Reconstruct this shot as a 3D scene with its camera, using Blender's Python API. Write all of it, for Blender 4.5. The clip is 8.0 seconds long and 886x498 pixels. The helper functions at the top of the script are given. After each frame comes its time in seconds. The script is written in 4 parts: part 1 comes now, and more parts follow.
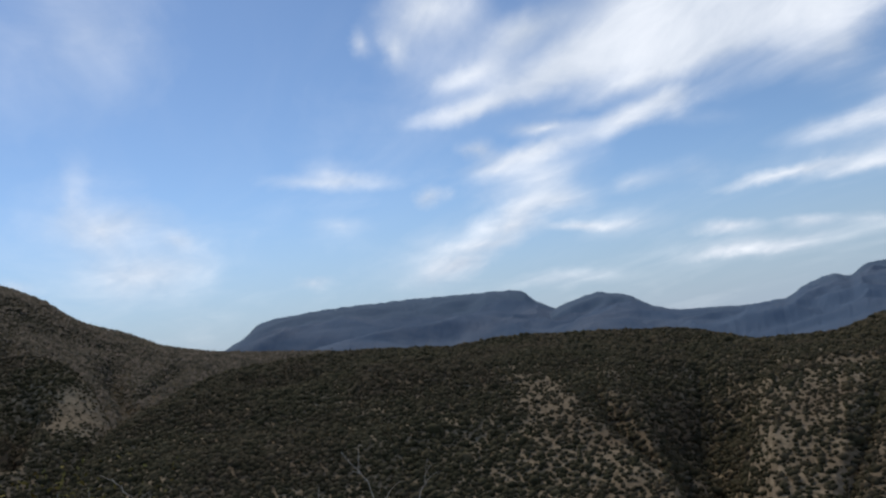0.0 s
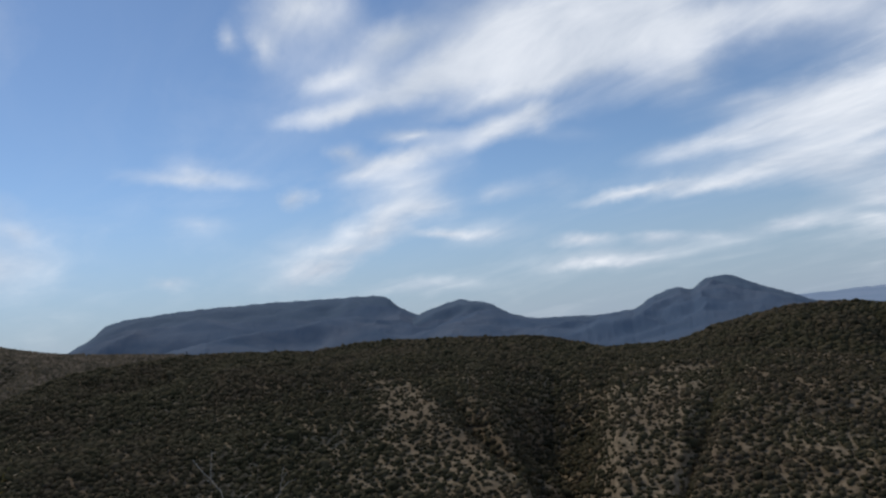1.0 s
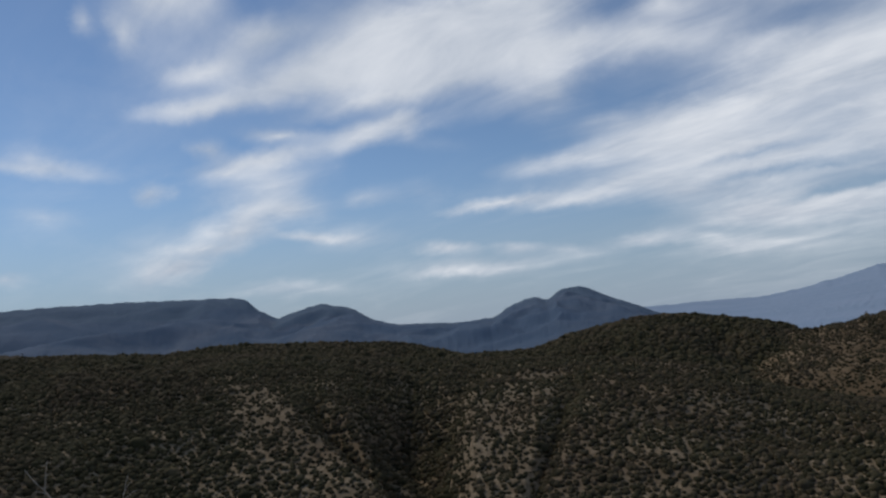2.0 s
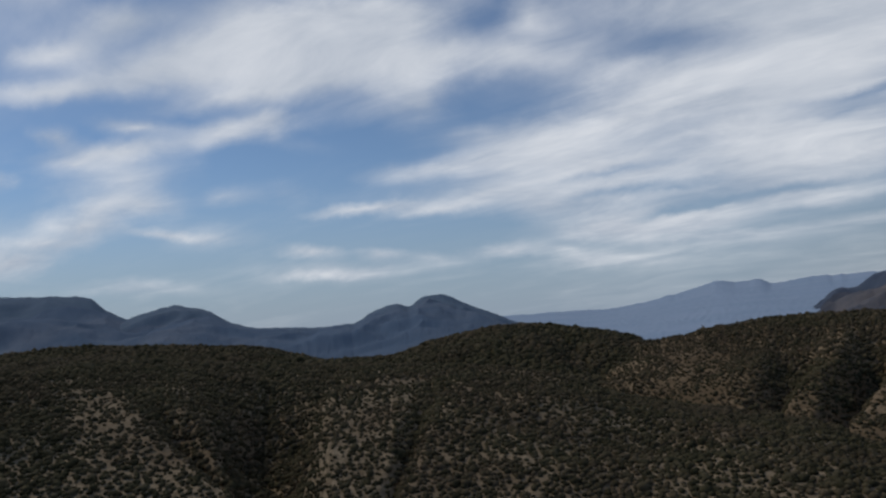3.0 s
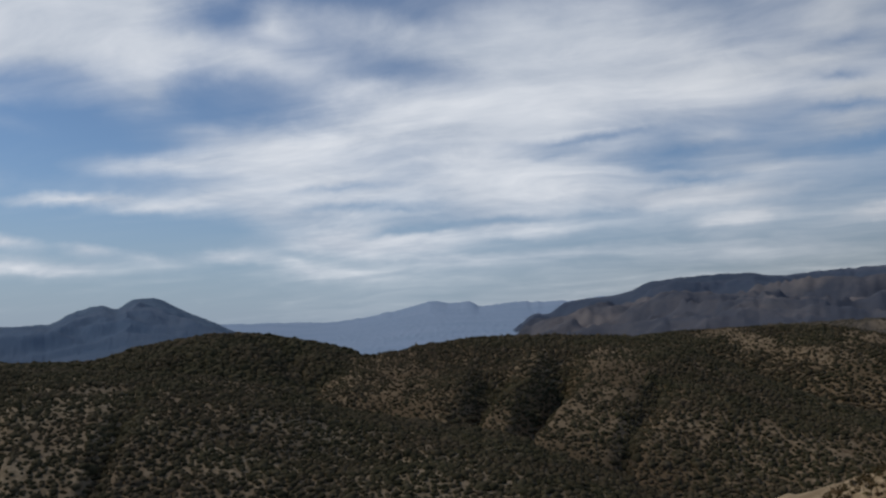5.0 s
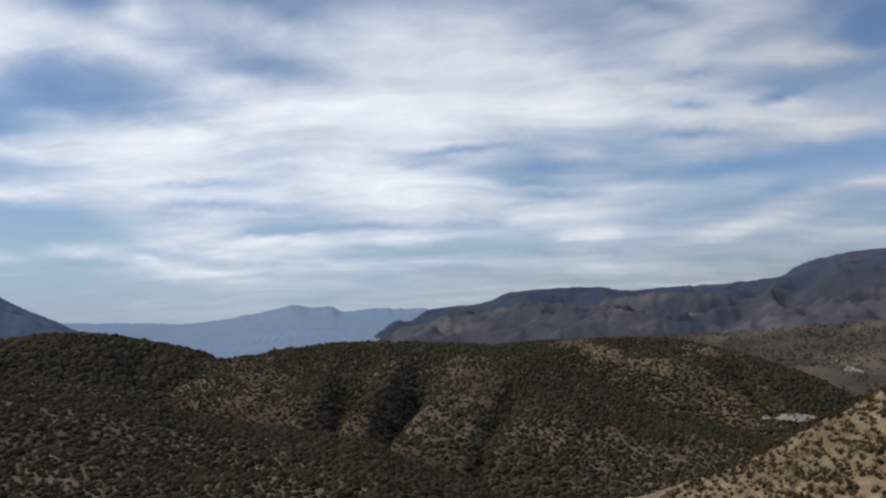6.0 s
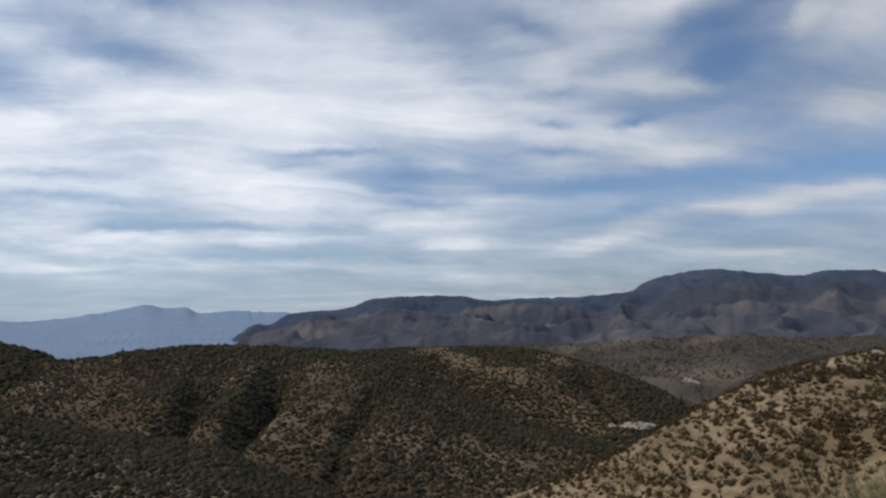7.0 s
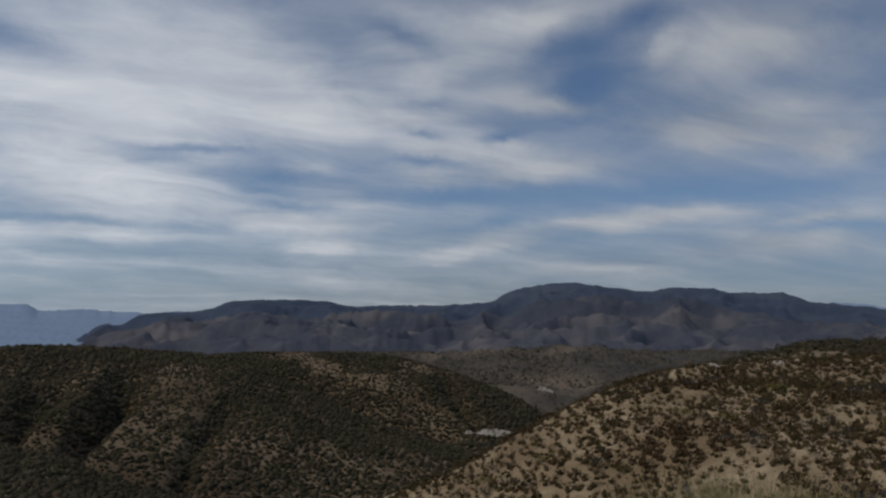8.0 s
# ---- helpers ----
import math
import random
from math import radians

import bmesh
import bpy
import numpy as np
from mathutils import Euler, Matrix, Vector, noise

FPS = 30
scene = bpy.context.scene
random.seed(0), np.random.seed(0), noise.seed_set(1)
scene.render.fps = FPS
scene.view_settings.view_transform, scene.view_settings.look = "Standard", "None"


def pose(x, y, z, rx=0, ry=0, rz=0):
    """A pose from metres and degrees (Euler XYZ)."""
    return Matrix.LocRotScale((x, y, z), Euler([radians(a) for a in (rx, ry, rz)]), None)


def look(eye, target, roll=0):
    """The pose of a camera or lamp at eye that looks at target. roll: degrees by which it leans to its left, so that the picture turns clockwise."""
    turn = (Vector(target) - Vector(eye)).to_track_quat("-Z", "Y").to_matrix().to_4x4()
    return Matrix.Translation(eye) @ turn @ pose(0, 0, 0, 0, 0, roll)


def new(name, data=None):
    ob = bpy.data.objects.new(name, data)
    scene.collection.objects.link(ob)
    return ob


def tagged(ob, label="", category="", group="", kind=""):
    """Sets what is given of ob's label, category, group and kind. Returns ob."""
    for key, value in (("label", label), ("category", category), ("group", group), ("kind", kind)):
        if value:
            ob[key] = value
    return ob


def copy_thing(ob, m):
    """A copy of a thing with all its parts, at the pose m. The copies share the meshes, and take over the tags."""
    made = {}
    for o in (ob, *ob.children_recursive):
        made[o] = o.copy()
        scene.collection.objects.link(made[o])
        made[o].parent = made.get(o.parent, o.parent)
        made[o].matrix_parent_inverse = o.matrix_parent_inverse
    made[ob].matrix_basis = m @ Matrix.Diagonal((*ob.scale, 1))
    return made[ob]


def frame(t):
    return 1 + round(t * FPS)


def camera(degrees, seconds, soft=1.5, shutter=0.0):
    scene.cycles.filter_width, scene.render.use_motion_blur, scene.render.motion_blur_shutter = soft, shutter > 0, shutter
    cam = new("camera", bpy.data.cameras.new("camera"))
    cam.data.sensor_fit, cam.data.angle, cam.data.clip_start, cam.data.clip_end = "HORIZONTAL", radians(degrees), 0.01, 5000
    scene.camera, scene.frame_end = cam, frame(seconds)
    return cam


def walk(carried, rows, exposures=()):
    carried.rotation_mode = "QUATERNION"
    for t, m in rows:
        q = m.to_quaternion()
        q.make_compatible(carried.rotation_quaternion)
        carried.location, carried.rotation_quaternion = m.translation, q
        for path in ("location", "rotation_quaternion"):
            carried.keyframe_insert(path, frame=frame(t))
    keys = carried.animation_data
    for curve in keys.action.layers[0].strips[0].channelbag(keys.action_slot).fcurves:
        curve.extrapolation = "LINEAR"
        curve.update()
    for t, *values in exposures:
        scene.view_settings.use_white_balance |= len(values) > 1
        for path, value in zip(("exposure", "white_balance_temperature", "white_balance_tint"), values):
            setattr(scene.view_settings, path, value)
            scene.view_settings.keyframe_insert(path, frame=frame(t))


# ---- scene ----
# The lens and the slow turn on a leaning tripod head
cam = camera(58.66, 8.0, soft=2.4)
TURN = (
    (0.0, 7.08, 6.65, -0.39), (0.5, 6.72, 6.34, -5.38), (1.0, 6.39, 5.96, -10.37), (1.5, 6.10, 5.51, -15.38),
    (3.0, 5.52, 3.84, -30.44), (3.5, 5.43, 3.21, -35.46), (4.0, 5.40, 2.55, -40.48), (4.5, 5.43, 1.87, -45.50),
    (6.0, 5.89, -0.19, -60.52), (6.5, 6.16, -0.86, -65.51), (7.0, 6.50, -1.51, -70.48), (7.5, 6.89, -2.13, -75.45),
    (8.0, 7.34, -2.71, -80.39),
)
walk(cam, [(t, pose(0, 0, 0, 90 + pitch, roll, yaw)) for t, pitch, roll, yaw in TURN],
     exposures=((0.0, -0.06), (1.5, -0.36), (3.0, -0.57), (4.6, -0.57), (6.0, -0.15), (6.7, -0.15), (7.2, -0.25), (8.0, -0.72)))

# ---- sky and sun ----
SUN_AZ, SUN_EL = -35.0, 48.0          # degrees; azimuth to the right of +y

sun = new("sun", bpy.data.lights.new("sun", "SUN"))
sun.data.energy, sun.data.angle, sun.data.color = 1.7, radians(8.0), (1.0, 0.88, 0.72)
sun.matrix_world = look((0, 0, 0), (-math.sin(radians(SUN_AZ)) * math.cos(radians(SUN_EL)),
                                    -math.cos(radians(SUN_AZ)) * math.cos(radians(SUN_EL)), -math.sin(radians(SUN_EL))))

world = bpy.data.worlds.new("sky")
scene.world = world
world.use_nodes = True
wt = world.node_tree
wt.nodes.clear()


def wnode(kind, **values):
    n = wt.nodes.new(kind)
    if "operation" in values:
        n.operation = values["operation"]
    if "use_clamp" in values:
        n.use_clamp = values["use_clamp"]
    if "sky_type" in values:
        n.sky_type, n.sun_disc = values["sky_type"], False
    if "vector_type" in values:
        n.vector_type = values["vector_type"]
    if "gradient_type" in values:
        n.gradient_type = values["gradient_type"]
    if "interpolation_type" in values:
        n.interpolation_type = values["interpolation_type"]
    if "data_type" in values:
        n.data_type = values["data_type"]
    return n


def wmath(op, a, b=None, c=None, clamp=False):
    n = wnode("ShaderNodeMath", operation=op, use_clamp=clamp)
    for i, v in enumerate((a, b, c)):
        if v is None:
            continue
        if isinstance(v, (int, float)):
            n.inputs[i].default_value = v
        else:
            wt.links.new(v, n.inputs[i])
    return n.outputs[0]


def wnoise(vector, scale, detail, rough=0.55, distort=0.0):
    n = wnode("ShaderNodeTexNoise")
    wt.links.new(vector, n.inputs["Vector"])
    n.inputs["Scale"].default_value, n.inputs["Detail"].default_value = scale, detail
    n.inputs["Roughness"].default_value, n.inputs["Distortion"].default_value = rough, distort
    return n


nishita = wnode("ShaderNodeTexSky", sky_type="NISHITA")
nishita.sun_elevation, nishita.sun_rotation = radians(SUN_EL), radians(SUN_AZ)
nishita.altitude, nishita.air_density, nishita.dust_density, nishita.ozone_density = 800, 1.0, 0.2, 4.5

place = wnode("ShaderNodeTexCoord").outputs["Generated"]
split = wnode("ShaderNodeSeparateXYZ")
wt.links.new(place, split.inputs[0])
azimuth = wmath("MULTIPLY", wmath("ARCTAN2", split.outputs[0], split.outputs[1]), 57.29578)
height = wmath("MULTIPLY", wmath("ARCSINE", split.outputs[2]), 57.29578)
flat = wnode("ShaderNodeCombineXYZ")
wt.links.new(azimuth, flat.inputs[0])
wt.links.new(height, flat.inputs[1])
# ragged, wind-drawn edges
warp = wnoise(flat.outputs[0], 0.15, 8, 0.62)
fine = wnode("ShaderNodeVectorMath", operation="MULTIPLY_ADD")
wt.links.new(warp.outputs["Color"], fine.inputs[0])
fine.inputs[1].default_value = (5.0, 2.2, 0.0)
wt.links.new(flat.outputs[0], fine.inputs[2])
bent = wnode("ShaderNodeVectorMath", operation="SUBTRACT")
wt.links.new(fine.outputs[0], bent.inputs[0])
bent.inputs[1].default_value = (2.5, 1.1, 0.0)
bent = bent.outputs[0]
cover = gap = None
WIND_AZ = -20.0                       # where the streaks meet on the horizon


def cloud(az, el, length, width, lean, weight):
    """One drift of high cloud, or a gap where the weight is negative: its place, half length and half width in degrees."""
    global cover, gap
    m = wnode("ShaderNodeMapping", vector_type="TEXTURE")
    wt.links.new(bent, m.inputs["Vector"])
    m.inputs["Location"].default_value = (az, el, 0)
    m.inputs["Rotation"].default_value = (0, 0, radians(lean))
    m.inputs["Scale"].default_value = (length * 1.2, width * 1.12, 1)
    g = wnode("ShaderNodeTexGradient", gradient_type="QUADRATIC_SPHERE")
    wt.links.new(m.outputs[0], g.inputs[0])
    if weight > 0:
        cover = wmath("MULTIPLY_ADD", g.outputs["Fac"], weight * 1.75, cover if cover else 0.0)
    else:
        gap = wmath("MULTIPLY_ADD", g.outputs["Fac"], -weight * 2.7, gap if gap else 0.0)


# thin streaks and puffs over the mesa
cloud(-22.3, 23.0, 7.2, 8.29, 3, 0.19)
cloud(-22.1, 10.7, 5.7, 2.25, -1, 0.42)
cloud(-24.2, 12.8, 1.7, 3.56, -12, 0.19)
cloud(-19.7, 7.2, 5.1, 2.25, -1, 0.47)
cloud(-17.2, 9.2, 1.8, 1.19, -4, 0.33)
cloud(-21.3, 9.0, 9.2, 6.52, -3, 0.14)
cloud(-27.5, 6.9, 1.6, 0.89, -4, 0.28)
cloud(-6.4, 12.7, 6.3, 0.89, -5, 0.34)
cloud(-6.6, 13.4, 2.5, 1.42, -12, 0.20)
cloud(0.9, 10.9, 1.8, 1.07, 10, 0.42)
cloud(-8.0, 5.6, 2.2, 0.71, -6, 0.33)
cloud(-6.6, 9.4, 3.0, 1.19, -3, 0.14)
cloud(-3.5, 22.3, 1.2, 1.42, -54, 0.32)
cloud(-0.6, 21.7, 1.9, 1.60, -52, 0.36)
cloud(2.9, 23.8, 4.4, 2.67, -8, 0.56)
cloud(0.5, 23.0, 4.7, 4.74, -15, 0.23)
cloud(4.7, 19.4, 3.3, 1.07, 17, 0.47)
cloud(9.7, 21.8, 3.6, 1.66, 4, 0.66)
cloud(8.2, 21.1, 3.6, 1.78, 18, 0.23)
cloud(4.4, 16.9, 5.4, 1.01, 10, 0.75)
cloud(11.4, 18.8, 6.6, 1.78, 16, 0.94)
cloud(19.0, 20.0, 6.5, 2.84, -2, 1.03)
cloud(15.7, 18.9, 10.4, 3.56, -3, 0.38)
cloud(24.2, 18.1, 10.8, 4.15, -4, 0.56)
cloud(24.4, 15.5, 4.5, 1.30, 12, 0.66)
cloud(29.7, 16.3, 3.8, 2.07, 3, 0.47)
cloud(8.5, 13.2, 4.7, 1.13, 10, 0.80)
cloud(15.2, 14.3, 5.6, 1.30, 8, 0.56)
cloud(19.2, 14.5, 1.8, 1.66, -11, 0.75)
cloud(21.7, 13.2, 3.7, 0.89, -3, 0.28)
cloud(9.0, 11.2, 5.7, 2.67, 6, 0.52)
cloud(9.7, 9.6, 4.6, 1.42, 4, 0.75)
cloud(6.0, 8.1, 3.9, 2.01, 10, 0.66)
cloud(2.1, 5.7, 3.7, 1.30, 12, 0.66)
cloud(0.9, 5.9, 4.8, 2.96, 14, 0.23)
cloud(16.0, 9.9, 2.2, 0.95, 7, 0.52)
cloud(19.3, 10.2, 3.8, 1.30, 6, 0.23)
cloud(11.6, 7.4, 4.2, 0.53, -5, 0.56)
cloud(14.1, 7.2, 5.3, 1.48, -6, 0.19)
cloud(21.4, 5.8, 2.9, 0.71, -6, 0.61)
cloud(26.5, 5.3, 2.5, 0.65, -5, 0.52)
cloud(9.7, 3.8, 5.4, 0.89, -4, 0.28)
cloud(24.0, 4.3, 8.3, 1.07, -3, 0.33)
# the broad swept band
cloud(17.5, 21.8, 8.3, 4.15, -7, 0.84)
cloud(26.5, 20.2, 9.2, 3.56, -5, 0.84)
cloud(17.1, 18.3, 8.3, 3.56, -7, 0.47)
cloud(29.3, 18.2, 7.8, 2.07, -1, 0.56)
cloud(37.8, 18.3, 6.0, 1.78, -2, 0.56)
cloud(18.4, 14.9, 6.2, 1.07, 1, 0.38)
cloud(30.2, 8.5, 5.0, 0.71, 5, 0.52)
cloud(38.4, 8.4, 6.1, 2.07, -6, 0.47)
cloud(36.0, 11.3, 9.8, 2.07, 3, 0.33)
cloud(39.0, 12.5, 6.5, 3.56, 12, 0.33)
cloud(39.6, 4.9, 3.7, 0.83, -7, 0.28)
# bright bank and the left rim of the great sheet
cloud(17.6, 20.1, 6.6, 2.67, 12, 0.75)
cloud(22.2, 21.0, 8.2, 2.96, 6, 0.84)
cloud(28.0, 22.2, 7.3, 2.37, 3, 0.84)
cloud(16.5, 17.6, 10.9, 1.78, 8, 0.66)
cloud(30.4, 19.2, 8.4, 1.66, 7, 0.47)
cloud(29.2, 17.4, 4.4, 1.42, 4, 0.33)
cloud(6.7, 19.1, 7.0, 5.93, -4, 0.33)
cloud(9.9, 14.9, 3.4, 0.83, -3, 0.47)
cloud(4.7, 13.8, 2.1, 1.19, -5, 0.47)
cloud(5.4, 12.3, 4.7, 1.19, -3, 0.28)
cloud(4.0, 6.9, 3.7, 0.71, -0, 0.42)
cloud(6.9, 9.4, 2.5, 0.83, 20, 0.28)
cloud(38.5, 21.3, 3.6, 2.37, 2, 0.47)
cloud(51.4, 19.9, 13.5, 1.78, -11, 0.47)
cloud(43.4, 15.2, 9.2, 2.37, -1, 0.38)
cloud(36.5, 13.6, 10.2, 2.07, 1, 0.42)
cloud(30.7, 11.7, 7.2, 1.30, 5, 0.42)
cloud(25.9, 8.7, 5.6, 0.59, 5, 0.61)
cloud(33.8, 9.2, 8.2, 1.78, 1, 0.47)
cloud(41.0, 11.2, 9.2, 2.96, 1, 0.47)
cloud(43.8, 8.9, 7.8, 2.96, 2, 0.56)
cloud(44.6, 6.4, 6.5, 1.78, -1, 0.66)
cloud(53.6, 12.0, 9.6, 5.33, -5, 0.66)
cloud(55.0, 15.9, 8.5, 3.56, -3, 0.47)
cloud(55.3, 9.2, 7.2, 3.56, -2, 0.38)
cloud(55.9, 6.5, 6.1, 2.37, -0, 0.38)
cloud(50.9, 5.0, 9.4, 1.48, -3, 0.33)
cloud(35.6, 5.1, 3.5, 0.83, 3, 0.42)
cloud(44.4, 3.8, 6.5, 1.19, -1, 0.28)
cloud(22.4, 4.2, 5.4, 0.53, -1, 0.47)
cloud(30.4, 4.7, 4.3, 0.83, -4, 0.23)
cloud(47.9, 18.7, 6.2, 1.42, -7, -0.28)
# the great sheet of high cloud
cloud(55.0, 17.6, 10.6, 4.74, 4, 0.47)
cloud(57.3, 20.9, 7.9, 2.96, -5, 0.42)
cloud(68.5, 15.8, 7.3, 3.56, -5, 0.38)
cloud(56.8, 13.5, 10.3, 4.15, -2, 0.47)
cloud(68.1, 10.4, 7.2, 2.37, -3, 0.38)
cloud(63.1, 8.9, 13.3, 1.48, -5, 0.52)
cloud(46.4, 6.1, 8.1, 1.48, -2, 0.47)
cloud(57.5, 7.5, 6.5, 0.95, 1, 0.38)
cloud(68.7, 18.1, 7.3, 3.56, -8, 0.28)
cloud(36.5, 18.9, 2.5, 1.19, 0, 0.38)
cloud(47.2, 8.6, 3.8, 0.36, 2, -0.38)
cloud(49.2, 7.2, 4.8, 0.41, 6, -0.47)
cloud(59.0, 12.2, 5.0, 0.59, 1, -0.28)
cloud(61.4, 7.4, 3.9, 0.71, 1, -0.38)
cloud(54.4, 5.2, 7.8, 0.47, 0, -0.38)
# the sheet breaking into bars
cloud(45.1, 17.7, 12.8, 5.33, 4, 0.42)
cloud(45.2, 13.5, 12.7, 5.33, 5, 0.42)
cloud(61.2, 15.8, 13.4, 4.74, 1, 0.52)
cloud(63.4, 20.1, 10.9, 4.15, 4, 0.42)
cloud(46.7, 6.5, 11.9, 1.07, 3, 0.52)
cloud(41.2, 4.1, 3.7, 1.07, 2, 0.33)
cloud(55.1, 10.1, 10.7, 2.96, 2, 0.47)
cloud(68.3, 8.4, 9.2, 0.95, 1, 0.61)
cloud(73.6, 10.8, 5.0, 1.78, 3, 0.38)
cloud(79.1, 12.5, 5.0, 1.48, -2, 0.47)
cloud(82.0, 14.4, 8.5, 2.07, -4, 0.47)
cloud(77.5, 18.7, 5.2, 2.96, 2, 0.38)
cloud(82.1, 20.6, 6.0, 2.96, -6, 0.38)
cloud(84.9, 18.8, 5.0, 1.48, 11, 0.47)
cloud(84.9, 15.0, 2.1, 0.83, -3, 0.56)
cloud(85.6, 12.8, 3.9, 1.48, 1, 0.38)
cloud(85.0, 8.3, 4.3, 0.95, 6, 0.47)
cloud(80.6, 6.6, 2.8, 0.83, 0, 0.47)
cloud(72.5, 7.0, 2.8, 0.95, 1, 0.42)
cloud(59.2, 5.3, 5.5, 0.83, 1, 0.28)
cloud(71.1, 4.7, 10.1, 1.30, 0, 0.28)
cloud(47.2, 7.1, 3.1, 0.53, 7, -0.66)
cloud(55.3, 7.5, 7.9, 0.53, 2, -0.56)
cloud(43.4, 10.1, 5.7, 0.47, 4, -0.33)
cloud(45.0, 8.8, 6.8, 0.47, 3, -0.47)
cloud(67.8, 11.6, 6.0, 0.71, 3, -0.47)
cloud(69.0, 9.8, 4.9, 0.65, 1, -0.66)
cloud(59.2, 12.9, 5.6, 0.59, 2, -0.38)
cloud(78.4, 13.6, 4.1, 0.53, -0, -0.56)
cloud(78.1, 17.9, 3.5, 1.19, -2, -0.33)
cloud(59.2, 5.7, 10.6, 0.59, 1, -0.47)
# bars, a blue hole and a long blue gap
cloud(56.3, 19.4, 9.4, 5.33, 13, 0.33)
cloud(62.2, 17.6, 12.4, 3.56, 10, 0.38)
cloud(78.4, 19.8, 3.6, 2.37, 3, 0.47)
cloud(76.1, 17.0, 10.9, 2.37, 5, 0.47)
cloud(87.1, 17.8, 4.9, 1.07, -6, 0.84)
cloud(76.8, 22.7, 7.1, 3.56, 8, 0.38)
cloud(86.3, 23.6, 8.4, 2.07, 9, 0.56)
cloud(95.5, 21.5, 2.1, 1.30, 27, 0.84)
cloud(99.4, 21.1, 6.4, 2.96, 9, 0.56)
cloud(104.2, 21.7, 7.5, 3.56, -6, 0.33)
cloud(101.3, 17.0, 11.1, 3.56, -2, 0.47)
cloud(99.4, 15.7, 6.3, 1.78, -0, 0.56)
cloud(106.9, 14.7, 3.9, 1.78, -4, 0.47)
cloud(79.3, 14.7, 4.4, 1.19, -4, 0.47)
cloud(70.1, 12.2, 3.0, 1.19, -1, 0.47)
cloud(87.7, 13.5, 6.8, 1.48, 3, 0.47)
cloud(69.4, 8.8, 6.7, 1.07, 3, 0.56)
cloud(57.2, 9.7, 9.2, 2.07, 8, 0.38)
cloud(94.0, 9.8, 9.4, 1.07, 4, 0.84)
cloud(81.5, 7.1, 5.6, 0.83, 10, 0.66)
cloud(70.9, 6.8, 3.4, 0.95, 4, 0.38)
cloud(106.0, 9.8, 5.0, 0.71, 7, 0.38)
cloud(103.2, 8.0, 8.4, 1.78, 1, 0.47)
cloud(92.7, 6.5, 10.2, 1.19, 4, 0.33)
cloud(89.7, 21.7, 4.7, 2.49, 15, -1.03)
cloud(90.4, 19.2, 2.7, 1.90, 8, -1.03)
cloud(93.4, 23.5, 3.5, 1.48, 2, -0.66)
cloud(80.9, 11.3, 10.3, 0.89, 3, -0.84)
cloud(95.1, 11.5, 18.6, 1.78, 2, -1.03)
cloud(85.0, 9.6, 3.2, 0.95, 7, -0.66)
cloud(62.8, 13.0, 5.9, 0.59, 5, -0.47)
cloud(67.4, 10.7, 4.4, 0.83, -0, -0.66)
cloud(77.8, 15.7, 2.5, 0.59, -7, -0.47)
cloud(84.1, 15.7, 2.5, 0.53, 8, -0.75)
cloud(76.5, 22.4, 4.9, 1.30, -15, -0.38)
cloud(106.0, 9.2, 5.0, 0.59, 3, -0.47)
cloud(60.3, 6.1, 10.6, 0.83, 4, -0.38)
cloud(103.1, 18.6, 6.0, 1.48, -5, -0.19)
cloud(108.0, 22.6, 2.9, 1.48, -3, -0.28)
# blue between the bands
cloud(38.0, 15.6, 9.0, 2.67, 4, -0.80)
cloud(23.2, 14.5, 6.9, 3.26, 21, -0.80)
cloud(35.2, 17.3, 7.3, 2.01, 5, -0.35)
cloud(47.0, 18.1, 8.2, 1.78, -5, -0.40)
cloud(8.0, 16.1, 9.1, 1.19, 10, -0.70)
cloud(27.9, 13.0, 5.5, 2.25, 6, -0.60)
cloud(18.0, 12.4, 6.2, 1.30, 0, -0.50)
cloud(15.9, 10.7, 7.9, 2.96, -1, -0.50)
cloud(25.6, 12.9, 8.0, 1.66, -2, -0.50)
# streaks that run along one wind, seen on a high level sheet
rise = wmath("ADD", wmath("MAXIMUM", split.outputs[2], 0.0), 0.15)
sheet = wnode("ShaderNodeCombineXYZ")
wt.links.new(wmath("DIVIDE", split.outputs[0], rise), sheet.inputs[0])
wt.links.new(wmath("DIVIDE", split.outputs[1], rise), sheet.inputs[1])
drift = wnoise(sheet.outputs[0], 0.9, 3, 0.5)
swept = wnode("ShaderNodeVectorMath", operation="MULTIPLY_ADD")
wt.links.new(drift.outputs["Color"], swept.inputs[0])
swept.inputs[1].default_value = (0.55, 0.55, 0.0)
wt.links.new(sheet.outputs[0], swept.inputs[2])


def windward(across, along):
    """The sheet turned so that its streaks run with the wind, then drawn out along it."""
    turned = wnode("ShaderNodeMapping", vector_type="POINT")
    wt.links.new(swept.outputs[0], turned.inputs["Vector"])
    turned.inputs["Rotation"].default_value = (0, 0, radians(WIND_AZ))
    drawn = wnode("ShaderNodeMapping", vector_type="POINT")
    wt.links.new(turned.outputs[0], drawn.inputs["Vector"])
    drawn.inputs["Scale"].default_value = (across, along, 1)
    return drawn.outputs[0]


